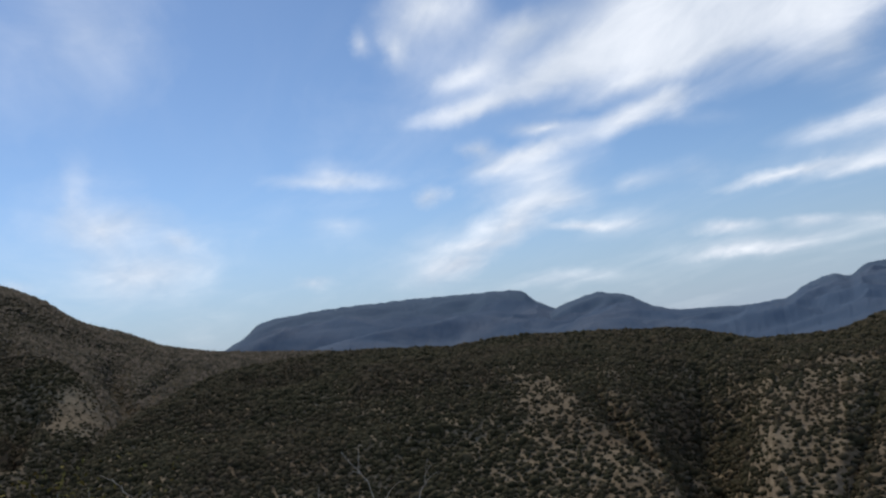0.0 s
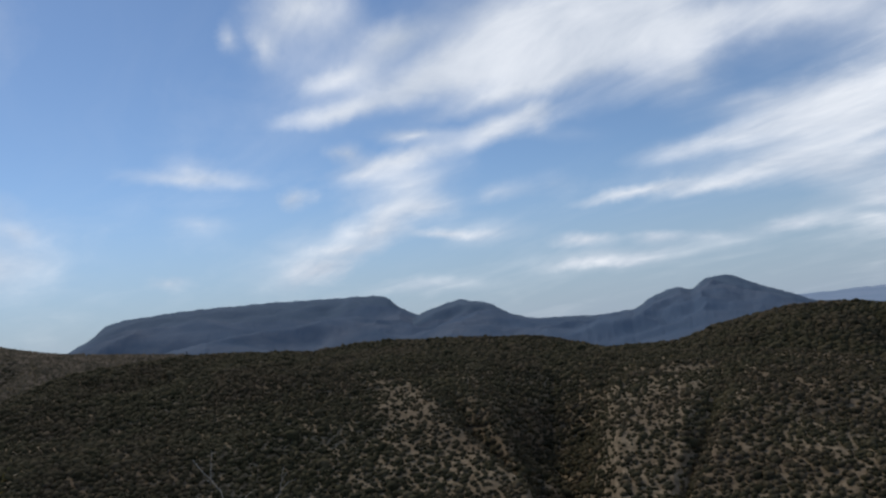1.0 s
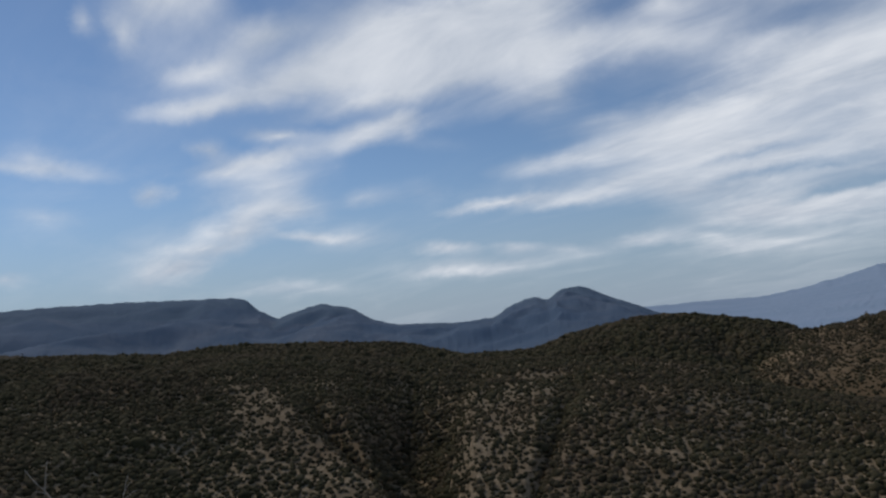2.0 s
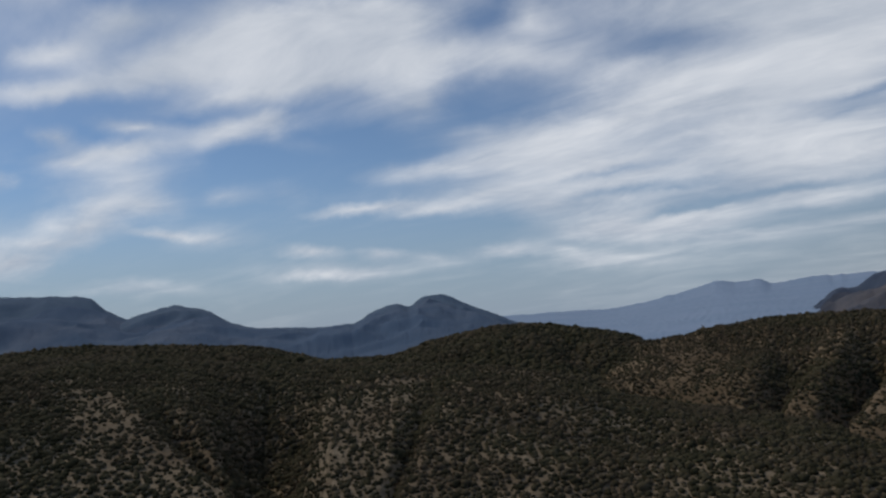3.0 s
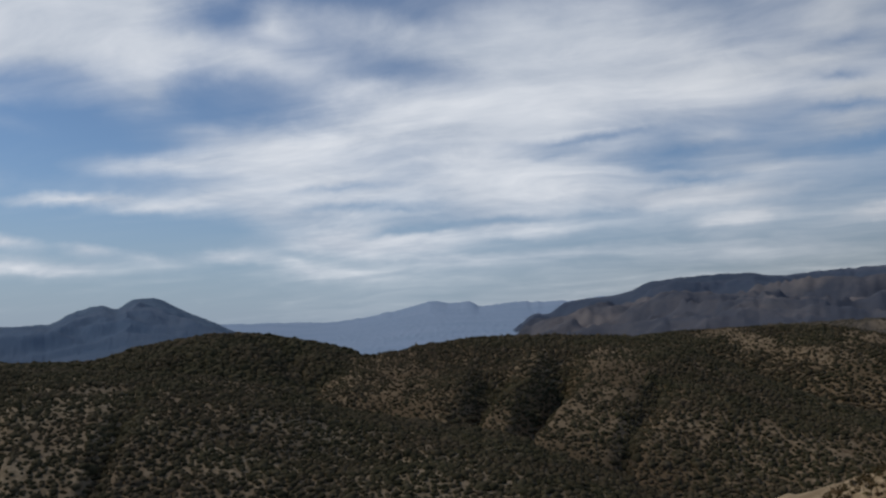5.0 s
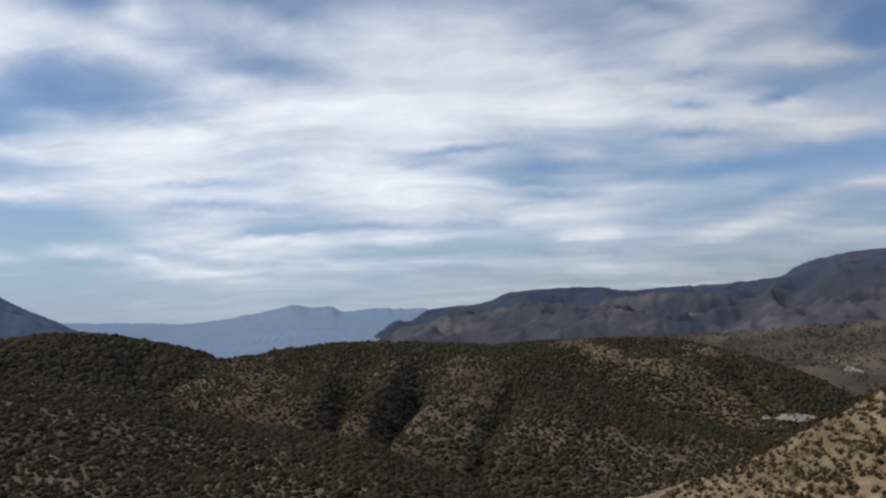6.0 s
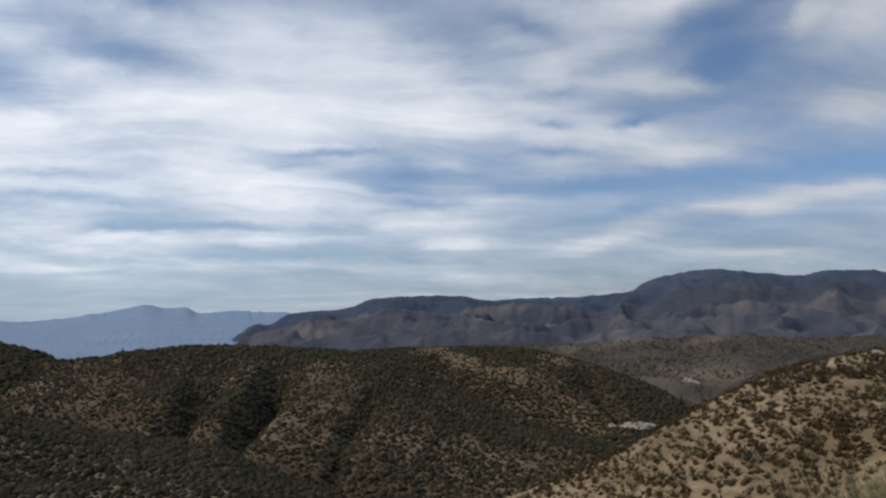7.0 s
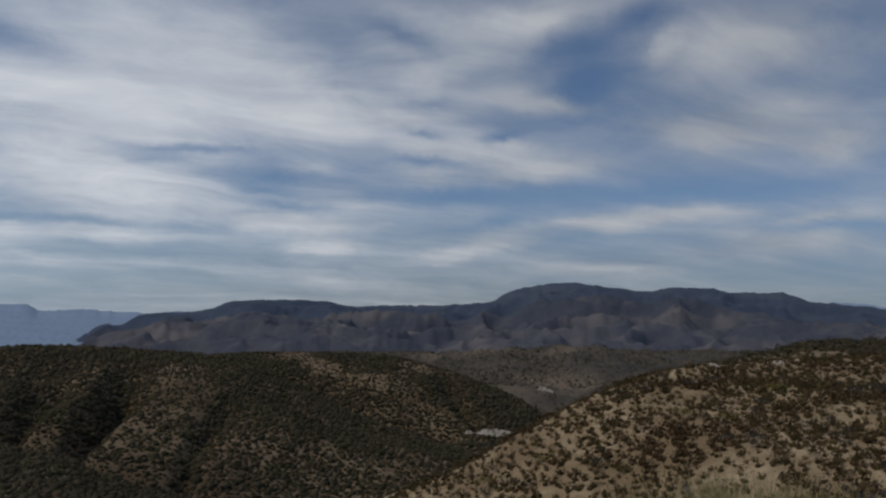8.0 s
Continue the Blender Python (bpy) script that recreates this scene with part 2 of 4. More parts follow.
fibres = wnoise(windward(2.1, 0.62), 1.0, 7, 0.55, 0.3)
lumps = wnoise(windward(3.2, 2.1), 1.0, 8, 0.6, 0.4)
veil = wnode("ShaderNodeMapRange", interpolation_type="SMOOTHSTEP")
wt.links.new(azimuth, veil.inputs["Value"])
veil.inputs["From Min"].default_value, veil.inputs["From Max"].default_value, veil.inputs["To Max"].default_value = 30, 80, 0.26
cover = wmath("ADD", cover, veil.outputs[0])
ragged = wmath("ADD", wmath("MULTIPLY", wmath("SUBTRACT", fibres.outputs["Fac"], 0.5), 2.6),
               wmath("MULTIPLY", wmath("SUBTRACT", lumps.outputs["Fac"], 0.5), 1.7))
# drifts tear along the wind at their rims and thicken softly towards the middle
torn = wmath("MULTIPLY", ragged, wmath("MULTIPLY_ADD", wmath("MINIMUM", cover, 0.8, clamp=True), 0.48, 0.1))
amount = wmath("MAXIMUM", wmath("ADD", cover, torn), 0.0)
body = wmath("SUBTRACT", 1.0, wmath("EXPONENT", wmath("MULTIPLY", amount, -1.45)))
# thin feathers beside the thick drifts
hair = wnode("ShaderNodeMapRange", interpolation_type="SMOOTHSTEP")
wt.links.new(wnoise(windward(5.5, 0.9), 1.0, 8, 0.6, 0.4).outputs["Fac"], hair.inputs["Value"])
hair.inputs["From Min"].default_value, hair.inputs["From Max"].default_value = 0.42, 0.78
near_drift = wmath("MULTIPLY_ADD", cover, 1.0, 0.18, clamp=True)
thick = wmath("MULTIPLY_ADD", wmath("MULTIPLY", hair.outputs[0], near_drift), 0.24, body)
opened = wmath("MAXIMUM", wmath("ADD", gap, wmath("MULTIPLY", ragged, wmath("MULTIPLY", wmath("MINIMUM", gap, 0.9), -0.65))), 0.0)
thick = wmath("MULTIPLY", wmath("MINIMUM", thick, 0.93), wmath("EXPONENT", wmath("MULTIPLY", opened, -1.0)))
tone = wnode("ShaderNodeMix", data_type="RGBA")
greys = wnode("ShaderNodeMapRange")
wt.links.new(wmath("ADD", wmath("MULTIPLY", lumps.outputs["Fac"], 0.45), wmath("MULTIPLY", fibres.outputs["Fac"], 0.55)), greys.inputs["Value"])
greys.inputs["From Min"].default_value, greys.inputs["From Max"].default_value = 0.33, 0.66
wt.links.new(greys.outputs[0], tone.inputs["Factor"])
tone.inputs["A"].default_value, tone.inputs["B"].default_value = (3.7, 4.35, 5.4, 1), (8.2, 8.45, 8.9, 1)
# clouds are brightest on the sun's side of the sky and grey away from it
glow = wnode("ShaderNodeMapRange", interpolation_type="SMOOTHSTEP")
wt.links.new(azimuth, glow.inputs["Value"])
glow.inputs["From Min"].default_value, glow.inputs["From Max"].default_value = 52, 102
glow.inputs["To Min"].default_value, glow.inputs["To Max"].default_value = 1.2, 0.8
lit = wnode("ShaderNodeVectorMath", operation="SCALE")
wt.links.new(tone.outputs["Result"], lit.inputs[0])
wt.links.new(glow.outputs[0], lit.inputs["Scale"])
# whitish air low over the horizon
low_air = wnode("ShaderNodeMapRange", interpolation_type="SMOOTHSTEP")
wt.links.new(height, low_air.inputs["Value"])
low_air.inputs["From Min"].default_value, low_air.inputs["From Max"].default_value = 13.0, -1.0
low_air.inputs["To Max"].default_value = 0.9
hazed = wnode("ShaderNodeMix", data_type="RGBA")
wt.links.new(low_air.outputs[0], hazed.inputs["Factor"])
wt.links.new(nishita.outputs[0], hazed.inputs["A"])
air_tone = wnode("ShaderNodeMix", data_type="RGBA")
greyer = wnode("ShaderNodeMapRange", interpolation_type="SMOOTHSTEP")
wt.links.new(azimuth, greyer.inputs["Value"])
greyer.inputs["From Min"].default_value, greyer.inputs["From Max"].default_value = 45.0, 90.0
wt.links.new(greyer.outputs[0], air_tone.inputs["Factor"])
air_tone.inputs["A"].default_value, air_tone.inputs["B"].default_value = (3.1, 4.0, 5.3, 1), (1.55, 1.7, 1.95, 1)
wt.links.new(air_tone.outputs["Result"], hazed.inputs["B"])
mixed = wnode("ShaderNodeMix", data_type="RGBA")
wt.links.new(thick, mixed.inputs["Factor"])
wt.links.new(hazed.outputs["Result"], mixed.inputs["A"])
wt.links.new(lit.outputs[0], mixed.inputs["B"])
back = wnode("ShaderNodeBackground")
wt.links.new(mixed.outputs["Result"], back.inputs["Color"])
back.inputs["Strength"].default_value = 0.112
wt.links.new(back.outputs[0], wnode("ShaderNodeOutputWorld").inputs[0])

# ---- materials ----


def material(name, dark, light, scale, second=None, second_scale=0.02, rough=0.95, bump=0.0, bump_scale=1.0,
             island=False, contrast=(0.35, 0.65)):
    """Matt ground or foliage: two tones in noise, a third in wide stains, a little relief."""
    mat = bpy.data.materials.new(name)
    mat.use_nodes = True
    nt = mat.node_tree
    bsdf = nt.nodes["Principled BSDF"]
    bsdf.inputs["Roughness"].default_value = rough
    bsdf.inputs["Specular IOR Level"].default_value = 0.1
    where = nt.nodes.new("ShaderNodeTexCoord").outputs["Object"]

    def grain(s, lo, hi):
        n = nt.nodes.new("ShaderNodeTexNoise")
        n.inputs["Scale"].default_value, n.inputs["Detail"].default_value, n.inputs["Roughness"].default_value = s, 6, 0.6
        nt.links.new(where, n.inputs["Vector"])
        r = nt.nodes.new("ShaderNodeMapRange")
        r.inputs["From Min"].default_value, r.inputs["From Max"].default_value = lo, hi
        nt.links.new(n.outputs["Fac"], r.inputs["Value"])
        return r.outputs[0]

    def mix(fac, a, b):
        m = nt.nodes.new("ShaderNodeMix")
        m.data_type = "RGBA"
        nt.links.new(fac, m.inputs["Factor"])
        for key, v in (("A", a), ("B", b)):
            if isinstance(v, tuple):
                m.inputs[key].default_value = (*v, 1)
            else:
                nt.links.new(v, m.inputs[key])
        return m.outputs["Result"]

    colour = mix(grain(scale, *contrast), dark, light)
    if second:
        colour = mix(grain(second_scale, 0.42, 0.62), colour, second)
    if island:
        geo = nt.nodes.new("ShaderNodeNewGeometry")
        hsv = nt.nodes.new("ShaderNodeHueSaturation")
        val = nt.nodes.new("ShaderNodeMapRange")
        val.inputs["To Min"].default_value, val.inputs["To Max"].default_value = 0.5, 1.5
        nt.links.new(geo.outputs["Random Per Island"], val.inputs["Value"])
        nt.links.new(val.outputs[0], hsv.inputs["Value"])
        hue = nt.nodes.new("ShaderNodeMapRange")
        hue.inputs["To Min"].default_value, hue.inputs["To Max"].default_value = 0.515, 0.475
        nt.links.new(geo.outputs["Random Per Island"], hue.inputs["Value"])
        nt.links.new(hue.outputs[0], hsv.inputs["Hue"])
        nt.links.new(colour, hsv.inputs["Color"])
        colour = hsv.outputs[0]
    nt.links.new(colour, bsdf.inputs["Base Color"])
    if bump:
        n = nt.nodes.new("ShaderNodeTexNoise")
        n.inputs["Scale"].default_value, n.inputs["Detail"].default_value = bump_scale, 8
        nt.links.new(where, n.inputs["Vector"])
        b = nt.nodes.new("ShaderNodeBump")
        b.inputs["Strength"].default_value, b.inputs["Distance"].default_value = 1.0, bump
        nt.links.new(n.outputs["Fac"], b.inputs["Height"])
        nt.links.new(b.outputs[0], bsdf.inputs["Normal"])
    return mat


SOIL = material("dry_soil", (0.13, 0.09, 0.05), (0.31, 0.235, 0.145), 0.5, (0.13, 0.093, 0.053), 0.02, bump=0.25, bump_scale=1.2)
GREY_SOIL = material("grey_stony_soil", (0.15, 0.115, 0.07), (0.33, 0.262, 0.17), 0.6, (0.16, 0.12, 0.075), 0.03, bump=0.25, bump_scale=1.2)
PALE_SOIL = material("pale_soil", (0.31, 0.222, 0.122), (0.56, 0.43, 0.26), 0.5, (0.28, 0.20, 0.11), 0.08, bump=0.2, bump_scale=1.5)
LITTER = material("brushy_soil", (0.065, 0.05, 0.026), (0.17, 0.125, 0.07), 0.25, (0.055, 0.055, 0.03), 0.015, bump=0.4, bump_scale=0.8)
SCRUB = material("scrub_leaf", (0.038, 0.036, 0.0175), (0.092, 0.082, 0.043), 0.4, (0.073, 0.060, 0.034), 0.03, island=True)
# scrub for the farther slopes, with haze painted in as a paler, greyer tone
HAZY_SCRUB = material("hazy_brush", (0.062, 0.057, 0.040), (0.120, 0.102, 0.072), 0.1, island=True)
BUSH = material("bush_leaf", (0.062, 0.048, 0.02), (0.14, 0.105, 0.045), 1.5, (0.085, 0.058, 0.027), 0.08, island=True)
GREEN = material("green_leaf", (0.09, 0.085, 0.02), (0.24, 0.21, 0.06), 2.0, island=True)
GREY_LEAF = material("grey_leaf", (0.05, 0.05, 0.04), (0.12, 0.11, 0.085), 2.0, island=True)
STRAW = material("dry_grass", (0.26, 0.22, 0.09), (0.42, 0.37, 0.18), 3.0, island=True)
TWIG = material("bleached_twig", (0.30, 0.27, 0.22), (0.50, 0.46, 0.39), 20.0)
GRAVEL = material("river_gravel", (0.26, 0.22, 0.165), (0.58, 0.51, 0.40), 0.6, bump=0.2, bump_scale=2.0)
# mountain colours with the blue-grey of distance haze painted into the base tones
HAZY_FAR = material("hazy_far_slope", (0.29, 0.385, 0.50), (0.33, 0.42, 0.535), 0.004, rough=1.0)
HAZY_MESA = material("hazy_mesa_slope", (0.080, 0.122, 0.180), (0.150, 0.182, 0.228), 0.006, (0.096, 0.142, 0.205), 0.002, bump=3.0, bump_scale=0.02, contrast=(0.4, 0.7))
HAZY_MESA_CAP = material("hazy_mesa_rock", (0.092, 0.137, 0.190), (0.122, 0.166, 0.220), 0.008, (0.102, 0.150, 0.205), 0.002, bump=3.0, bump_scale=0.02)
HAZY_RIDGE = material("hazy_ridge_slope", (0.083, 0.092, 0.113), (0.215, 0.192, 0.180), 0.007, (0.09, 0.098, 0.12), 0.0025, bump=4.0, bump_scale=0.03, contrast=(0.42, 0.68))
HAZY_RIDGE_CAP = material("hazy_ridge_rock", (0.066, 0.088, 0.127), (0.108, 0.125, 0.16), 0.008, (0.07, 0.093, 0.13), 0.0025, bump=4.0, bump_scale=0.03)
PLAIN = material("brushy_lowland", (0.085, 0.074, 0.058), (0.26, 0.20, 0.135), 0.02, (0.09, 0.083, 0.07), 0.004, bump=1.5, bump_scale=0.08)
TRACK = material("trodden_earth", (0.42, 0.36, 0.27), (0.58, 0.51, 0.40), 0.8, bump=0.1, bump_scale=2.0)

# ---- land ----


def hashed(ix, iy, seed):
    h = np.sin(ix * 127.1 + iy * 311.7 + seed * 74.7) * 43758.5453
    return h - np.floor(h)


def value_noise(x, y, seed=0):
    ix, iy = np.floor(x), np.floor(y)
    fx, fy = x - ix, y - iy
    fx, fy = fx * fx * (3 - 2 * fx), fy * fy * (3 - 2 * fy)
    a, b = hashed(ix, iy, seed), hashed(ix + 1, iy, seed)
    c, d = hashed(ix, iy + 1, seed), hashed(ix + 1, iy + 1, seed)
    return (a + (b - a) * fx) * (1 - fy) + (c + (d - c) * fx) * fy - 0.5


def fbm(x, y, octaves=5, seed=0, gain=0.5):
    total, amp = 0, 1.0
    for i in range(octaves):
        total = total + amp * value_noise(x * 2 ** i + 13.7 * i, y * 2 ** i + 7.3 * i, seed + i)
        amp *= gain
    return total


def smooth_curve(xs, ys, x):
    """Smooth line through a few knots, without overshoot."""
    xs, ys = np.asarray(xs, float), np.asarray(ys, float)
    h, d = np.diff(xs), np.diff(ys) / np.diff(xs)
    m = np.zeros_like(ys)
    same = d[1:] * d[:-1] > 0
    w1, w2 = 2 * h[1:] + h[:-1], h[1:] + 2 * h[:-1]
    safe = np.where(same, d[1:] * d[:-1], 1)
    m[1:-1] = np.where(same, (w1 + w2) * safe / (w1 * d[1:] + w2 * d[:-1] + 1e-12 * ~same), 0)
    m[0], m[-1] = d[0], d[-1]
    i = np.clip(np.searchsorted(xs, x) - 1, 0, len(h) - 1)
    t = np.clip((x - xs[i]) / h[i], 0, 1)
    return ((2 * t ** 3 - 3 * t ** 2 + 1) * ys[i] + (t ** 3 - 2 * t ** 2 + t) * h[i] * m[i]
            + (3 * t ** 2 - 2 * t ** 3) * ys[i + 1] + (t ** 3 - t ** 2) * h[i] * m[i + 1])


def grid_mesh(name, pts, mat, closed=False):
    """A mesh from a grid of points, rows x columns x 3."""
    rows, cols = pts.shape[:2]
    me = bpy.data.meshes.new(name)
    i = np.arange(rows * cols).reshape(rows, cols)
    if closed:
        i = np.concatenate([i, i[:, :1]], 1)
    quads = np.stack([i[:-1, :-1], i[:-1, 1:], i[1:, 1:], i[1:, :-1]], -1).reshape(-1, 4)
    fill(me, pts.reshape(-1, 3), quads)
    me.materials.append(mat)
    me.shade_smooth()
    return me


def fill(me, verts, faces):
    faces = np.asarray(faces, np.int32)
    n, k = faces.shape
    me.vertices.add(len(verts))
    me.vertices.foreach_set("co", np.asarray(verts, np.float32).ravel())
    me.loops.add(n * k)
    me.loops.foreach_set("vertex_index", faces.ravel())
    me.polygons.add(n)
    me.polygons.foreach_set("loop_start", np.arange(0, n * k, k, dtype=np.int32))
    me.update(calc_edges=True)


def ground_height(x, y):
    r = np.hypot(x, y)
    return base_height(r) + fbm(x / 90, y / 90, 5, 2) * np.clip(r / 40, 0, 5) + 0.2 * fbm(x / 3, y / 3, 3, 4) * np.clip(r / 4, 0, 1)


def base_height(r):
    """The ground falls from the lookout into the valley and stays low out to the horizon."""
    r = np.sqrt(r * r + 36) - 6
    return -1.6 - 68 * (1 - np.exp(-r / 140)) + 34 * np.clip((r - 900) / 3000, 0, 1)


class Land:
    """A hill or a mountain: a crest with its heights and distances, a foot towards the valley, and a far side."""

    def __init__(self, name, knots, foot, foot_z, mat, label, category, cols=360, rows=90, back=0.5, rough=3.0, rough_size=60.0,
                 crest_rough=0.3, gullies=(), strips=(), flutes=0.0, flute_size=1.2, spurs=0.0, spur_size=260.0, bulge=0.55, cap=None, soften=3.0):
        az0, az1 = knots[0][0], knots[-1][0]
        az = np.linspace(az0, az1, cols)
        el = smooth_curve([k[0] for k in knots], [k[1] for k in knots], az)
        far = smooth_curve([k[0] for k in knots], [k[2] for k in knots], az)
        near = np.interp(az, [k[0] for k in foot], [k[1] for k in foot])
        top = far * np.tan(np.radians(el)) - (0.9 if far.max() < 700 else 0.0)
        low = base_height(near) if foot_z is None else np.full_like(az, foot_z)
        s = np.concatenate([np.linspace(0, 1, rows), np.linspace(1, 2, rows // 4)[1:]])[:, None]
        up = np.clip(s, 0, 1)
        reach = max(1, int(soften / (az[1] - az[0])))
        bell = np.exp(-0.5 * (np.arange(-2 * reach, 2 * reach + 1) / reach) ** 2)
        wide = np.convolve(np.pad(top, 2 * reach, mode="edge"), bell / bell.sum(), mode="valid")
        prof = (1 - bulge) * up + bulge * (np.sin(up * math.pi / 2)) ** 1.2
        r = np.where(s <= 1, near + (far - near) * up, far * (1 + back * (s - 1)))
        z = np.where(s <= 1, low + (wide - low) * prof + (top - wide) * up ** 4, top - (top - np.minimum(low, top - 5)) * (1.2 * np.clip(s - 1, 0, 1) ** 1.5))
        A = np.broadcast_to(az, r.shape)
        E = np.degrees(np.arctan2(z, r))
        x, y = r * np.sin(np.radians(A)), r * np.cos(np.radians(A))
        inside = np.clip(np.minimum(up * 4, (1 - up) * 5), 0, 1) * (s < 1)
        carve = np.zeros_like(r)
        self.wet = np.zeros_like(r)
        for (a0, e0), (a1, e1), wide, deep in gullies:
            k = np.array([a1 - a0, e1 - e0])
            t = np.clip(((A - a0) * k[0] + (E - e0) * k[1]) / (k @ k), 0, 1)
            w = wide * (1.25 - 0.6 * t)
            bend = 0.35 * wide * fbm(E * 0.5 + a0, A * 0.4, 3, 5)
            d = np.hypot(A - a0 - t * k[0] + bend, E - e0 - t * k[1]) / w
            cut = np.clip(1 - d, 0, 1) * np.clip(t * 3 + 0.25, 0, 1)
            carve = np.maximum(carve, deep * (0.6 * cut + 0.4 * cut * cut * (3 - 2 * cut)))
            self.wet = np.maximum(self.wet, np.clip(1.7 - 2.1 * d, 0, 1) * np.clip(t * 3 + 0.4, 0, 1))
        for (a0, e0), (a1, e1), wide, amount in strips:
            # a bare (negative) or brushy strip that begins sharply at a line and fades to one side of it, to the right where wide is positive
            t = np.clip((E - e0) / (e1 - e0), -0.3, 1.3)
            off = (A - a0 - t * (a1 - a0) + 0.5 * fbm(A * 0.7, E * 0.7, 4, 51)) / wide
            ends = np.clip(np.minimum(t + 0.3, 1.3 - t) * 3.5, 0, 1)
            self.wet = self.wet + amount * np.clip(off * 5, 0, 1) * np.clip(1.25 - off, 0, 1) * ends
        lumpy = fbm(x / rough_size, y / rough_size, 5, 3)
        if flutes:
            fork = A / flute_size + 0.35 * fbm(A * 0.5, s * 3, 3, 9)
            wave = np.abs(fbm(fork, s * 0.7 + A * 0, 3, 11, 0.45)) * 2.4
            carve = carve + flutes * inside * np.clip(1 - up, 0, 1) ** 0.6 * np.clip(1 - wave, 0, 1)
        if spurs:
            wx, wy = x + 0.35 * spur_size * fbm(x / spur_size, y / spur_size, 3, 31), y + 0.35 * spur_size * fbm(x / spur_size, y / spur_size, 3, 37)
            sharp = 1 - np.abs(2.4 * fbm(wx / spur_size, wy / spur_size, 4, 41, 0.42))
            z = z + spurs * (np.clip(sharp, -0.3, 1) - 0.55) * np.clip(up * 3, 0, 1) * np.clip((1 - up) * 3.5, 0, 1)
        z = np.where(s < 1, np.minimum(z, r * (top / far) - 0.012 * r * (1 - up)), z)
        z = z - carve * np.clip((1 - up) * 8, 0, 1) + rough * lumpy * inside + crest_rough * fbm(x / 6, y / 6, 4, 21)
        z = z + crest_rough * 1.5 * fbm(A * 2.3, A * 0 + 3.1, 5, 17) * np.clip(up * 3 - 2, 0, 1)
        self.axis, self.near, self.far, self.rows, self.back = az, near, far, rows, back
        self.x, self.y, self.z, self.az, self.s, self.el = x, y, z, A, np.broadcast_to(s, r.shape), E
        P = np.stack([x, y, z], -1)
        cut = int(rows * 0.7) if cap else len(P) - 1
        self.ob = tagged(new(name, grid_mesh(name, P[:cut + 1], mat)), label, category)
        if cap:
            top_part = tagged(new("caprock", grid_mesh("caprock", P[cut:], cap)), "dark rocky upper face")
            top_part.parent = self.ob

    def drape(self, name, az, el, half_az, half_el, mat, label, category, seed, lift=0.12):
        """A thin sheet of gravel or trodden earth that follows the slope, with a ragged rim."""
        d = ((self.az - az) / half_az) ** 2 + ((self.el - el) / half_el) ** 2 + 1.8 * fbm(self.az / half_az * 1.6, self.el / half_el * 1.6, 4, seed)
        inside = (d < 1) & (self.s < 1.02)
        quads = inside[:-1, :-1] & inside[1:, :-1] & inside[:-1, 1:] & inside[1:, 1:]
        i = np.arange(d.size).reshape(d.shape)
        f = np.stack([i[:-1, :-1], i[:-1, 1:], i[1:, 1:], i[1:, :-1]], -1)[quads]
        used, f = np.unique(f, return_inverse=True)
        me = bpy.data.meshes.new(name)
        fill(me, np.stack([self.x.ravel(), self.y.ravel(), self.z.ravel() + lift], -1)[used], f.reshape(-1, 4))
        me.materials.append(mat)
        me.shade_smooth()
        return tagged(new(name, me), label, category)

    def at(self, x, y):
        """Row and column, as fractions, of the hill's grid under places of the plan."""
        a, r = np.degrees(np.arctan2(x, y)), np.hypot(x, y)
        near, far = np.interp(a, self.axis, self.near), np.interp(a, self.axis, self.far)
        s = np.where(r <= far, (r - near) / (far - near), 1 + (r / far - 1) / self.back)
        row = np.where(s <= 1, s * (self.rows - 1), self.rows - 1 + (s - 1) * (self.rows // 4 - 1))
        return s, row, (a - self.axis[0]) / (self.axis[1] - self.axis[0])

    def read(self, field, row, col):
        i, j = np.clip(row.astype(int), 0, field.shape[0] - 2), np.clip(col.astype(int), 0, field.shape[1] - 2)
        u, v = row - i, col - j
        return (field[i, j] * (1 - u) + field[i + 1, j] * u) * (1 - v) + (field[i, j + 1] * (1 - u) + field[i + 1, j + 1] * u) * v

    def height(self, x, y):
        _, row, col = self.at(np.array([x]), np.array([y]))
        return float(self.read(self.z, row, col)[0])

    def scatter(self, spacing, seed, smin=0.02, smax=1.12, sparse=None, jitter=0.42, beyond=None):
        """Places for plants on a loose lattice of the plan, with a size for each; sparse(az, el, wet, x, y) tells how thickly they grow, 0 to 1."""
        rng = np.random.default_rng(seed)
        x, y = np.meshgrid(np.arange(self.x.min(), self.x.max(), spacing), np.arange(self.y.min(), self.y.max(), spacing * 0.9))
        x[::2] += spacing / 2
        x, y = (q.ravel() + rng.uniform(-jitter, jitter, q.size) * spacing for q in (x, y))
        s, row, col = self.at(x, y)
        ok = (s >= smin) & (s < smax) & (col >= 0) & (col < len(self.axis) - 1)
        if beyond is not None:
            ok &= (s < 1.1) | (np.degrees(np.arctan2(x, y)) > beyond)
        x, y, row, col = x[ok], y[ok], row[ok], col[ok]
        thick = np.ones_like(x) if sparse is None else np.clip(sparse(self.read(self.az, row, col), self.read(self.el, row, col), self.read(self.wet, row, col), x, y), 0, 1.2)
        ok = rng.random(len(x)) < thick * 0.95 + 0.34
        x, y, row, col, thick = x[ok], y[ok], row[ok], col[ok], thick[ok]
        return np.stack([x, y, self.read(self.z, row, col), 0.62 + 0.52 * thick], -1)


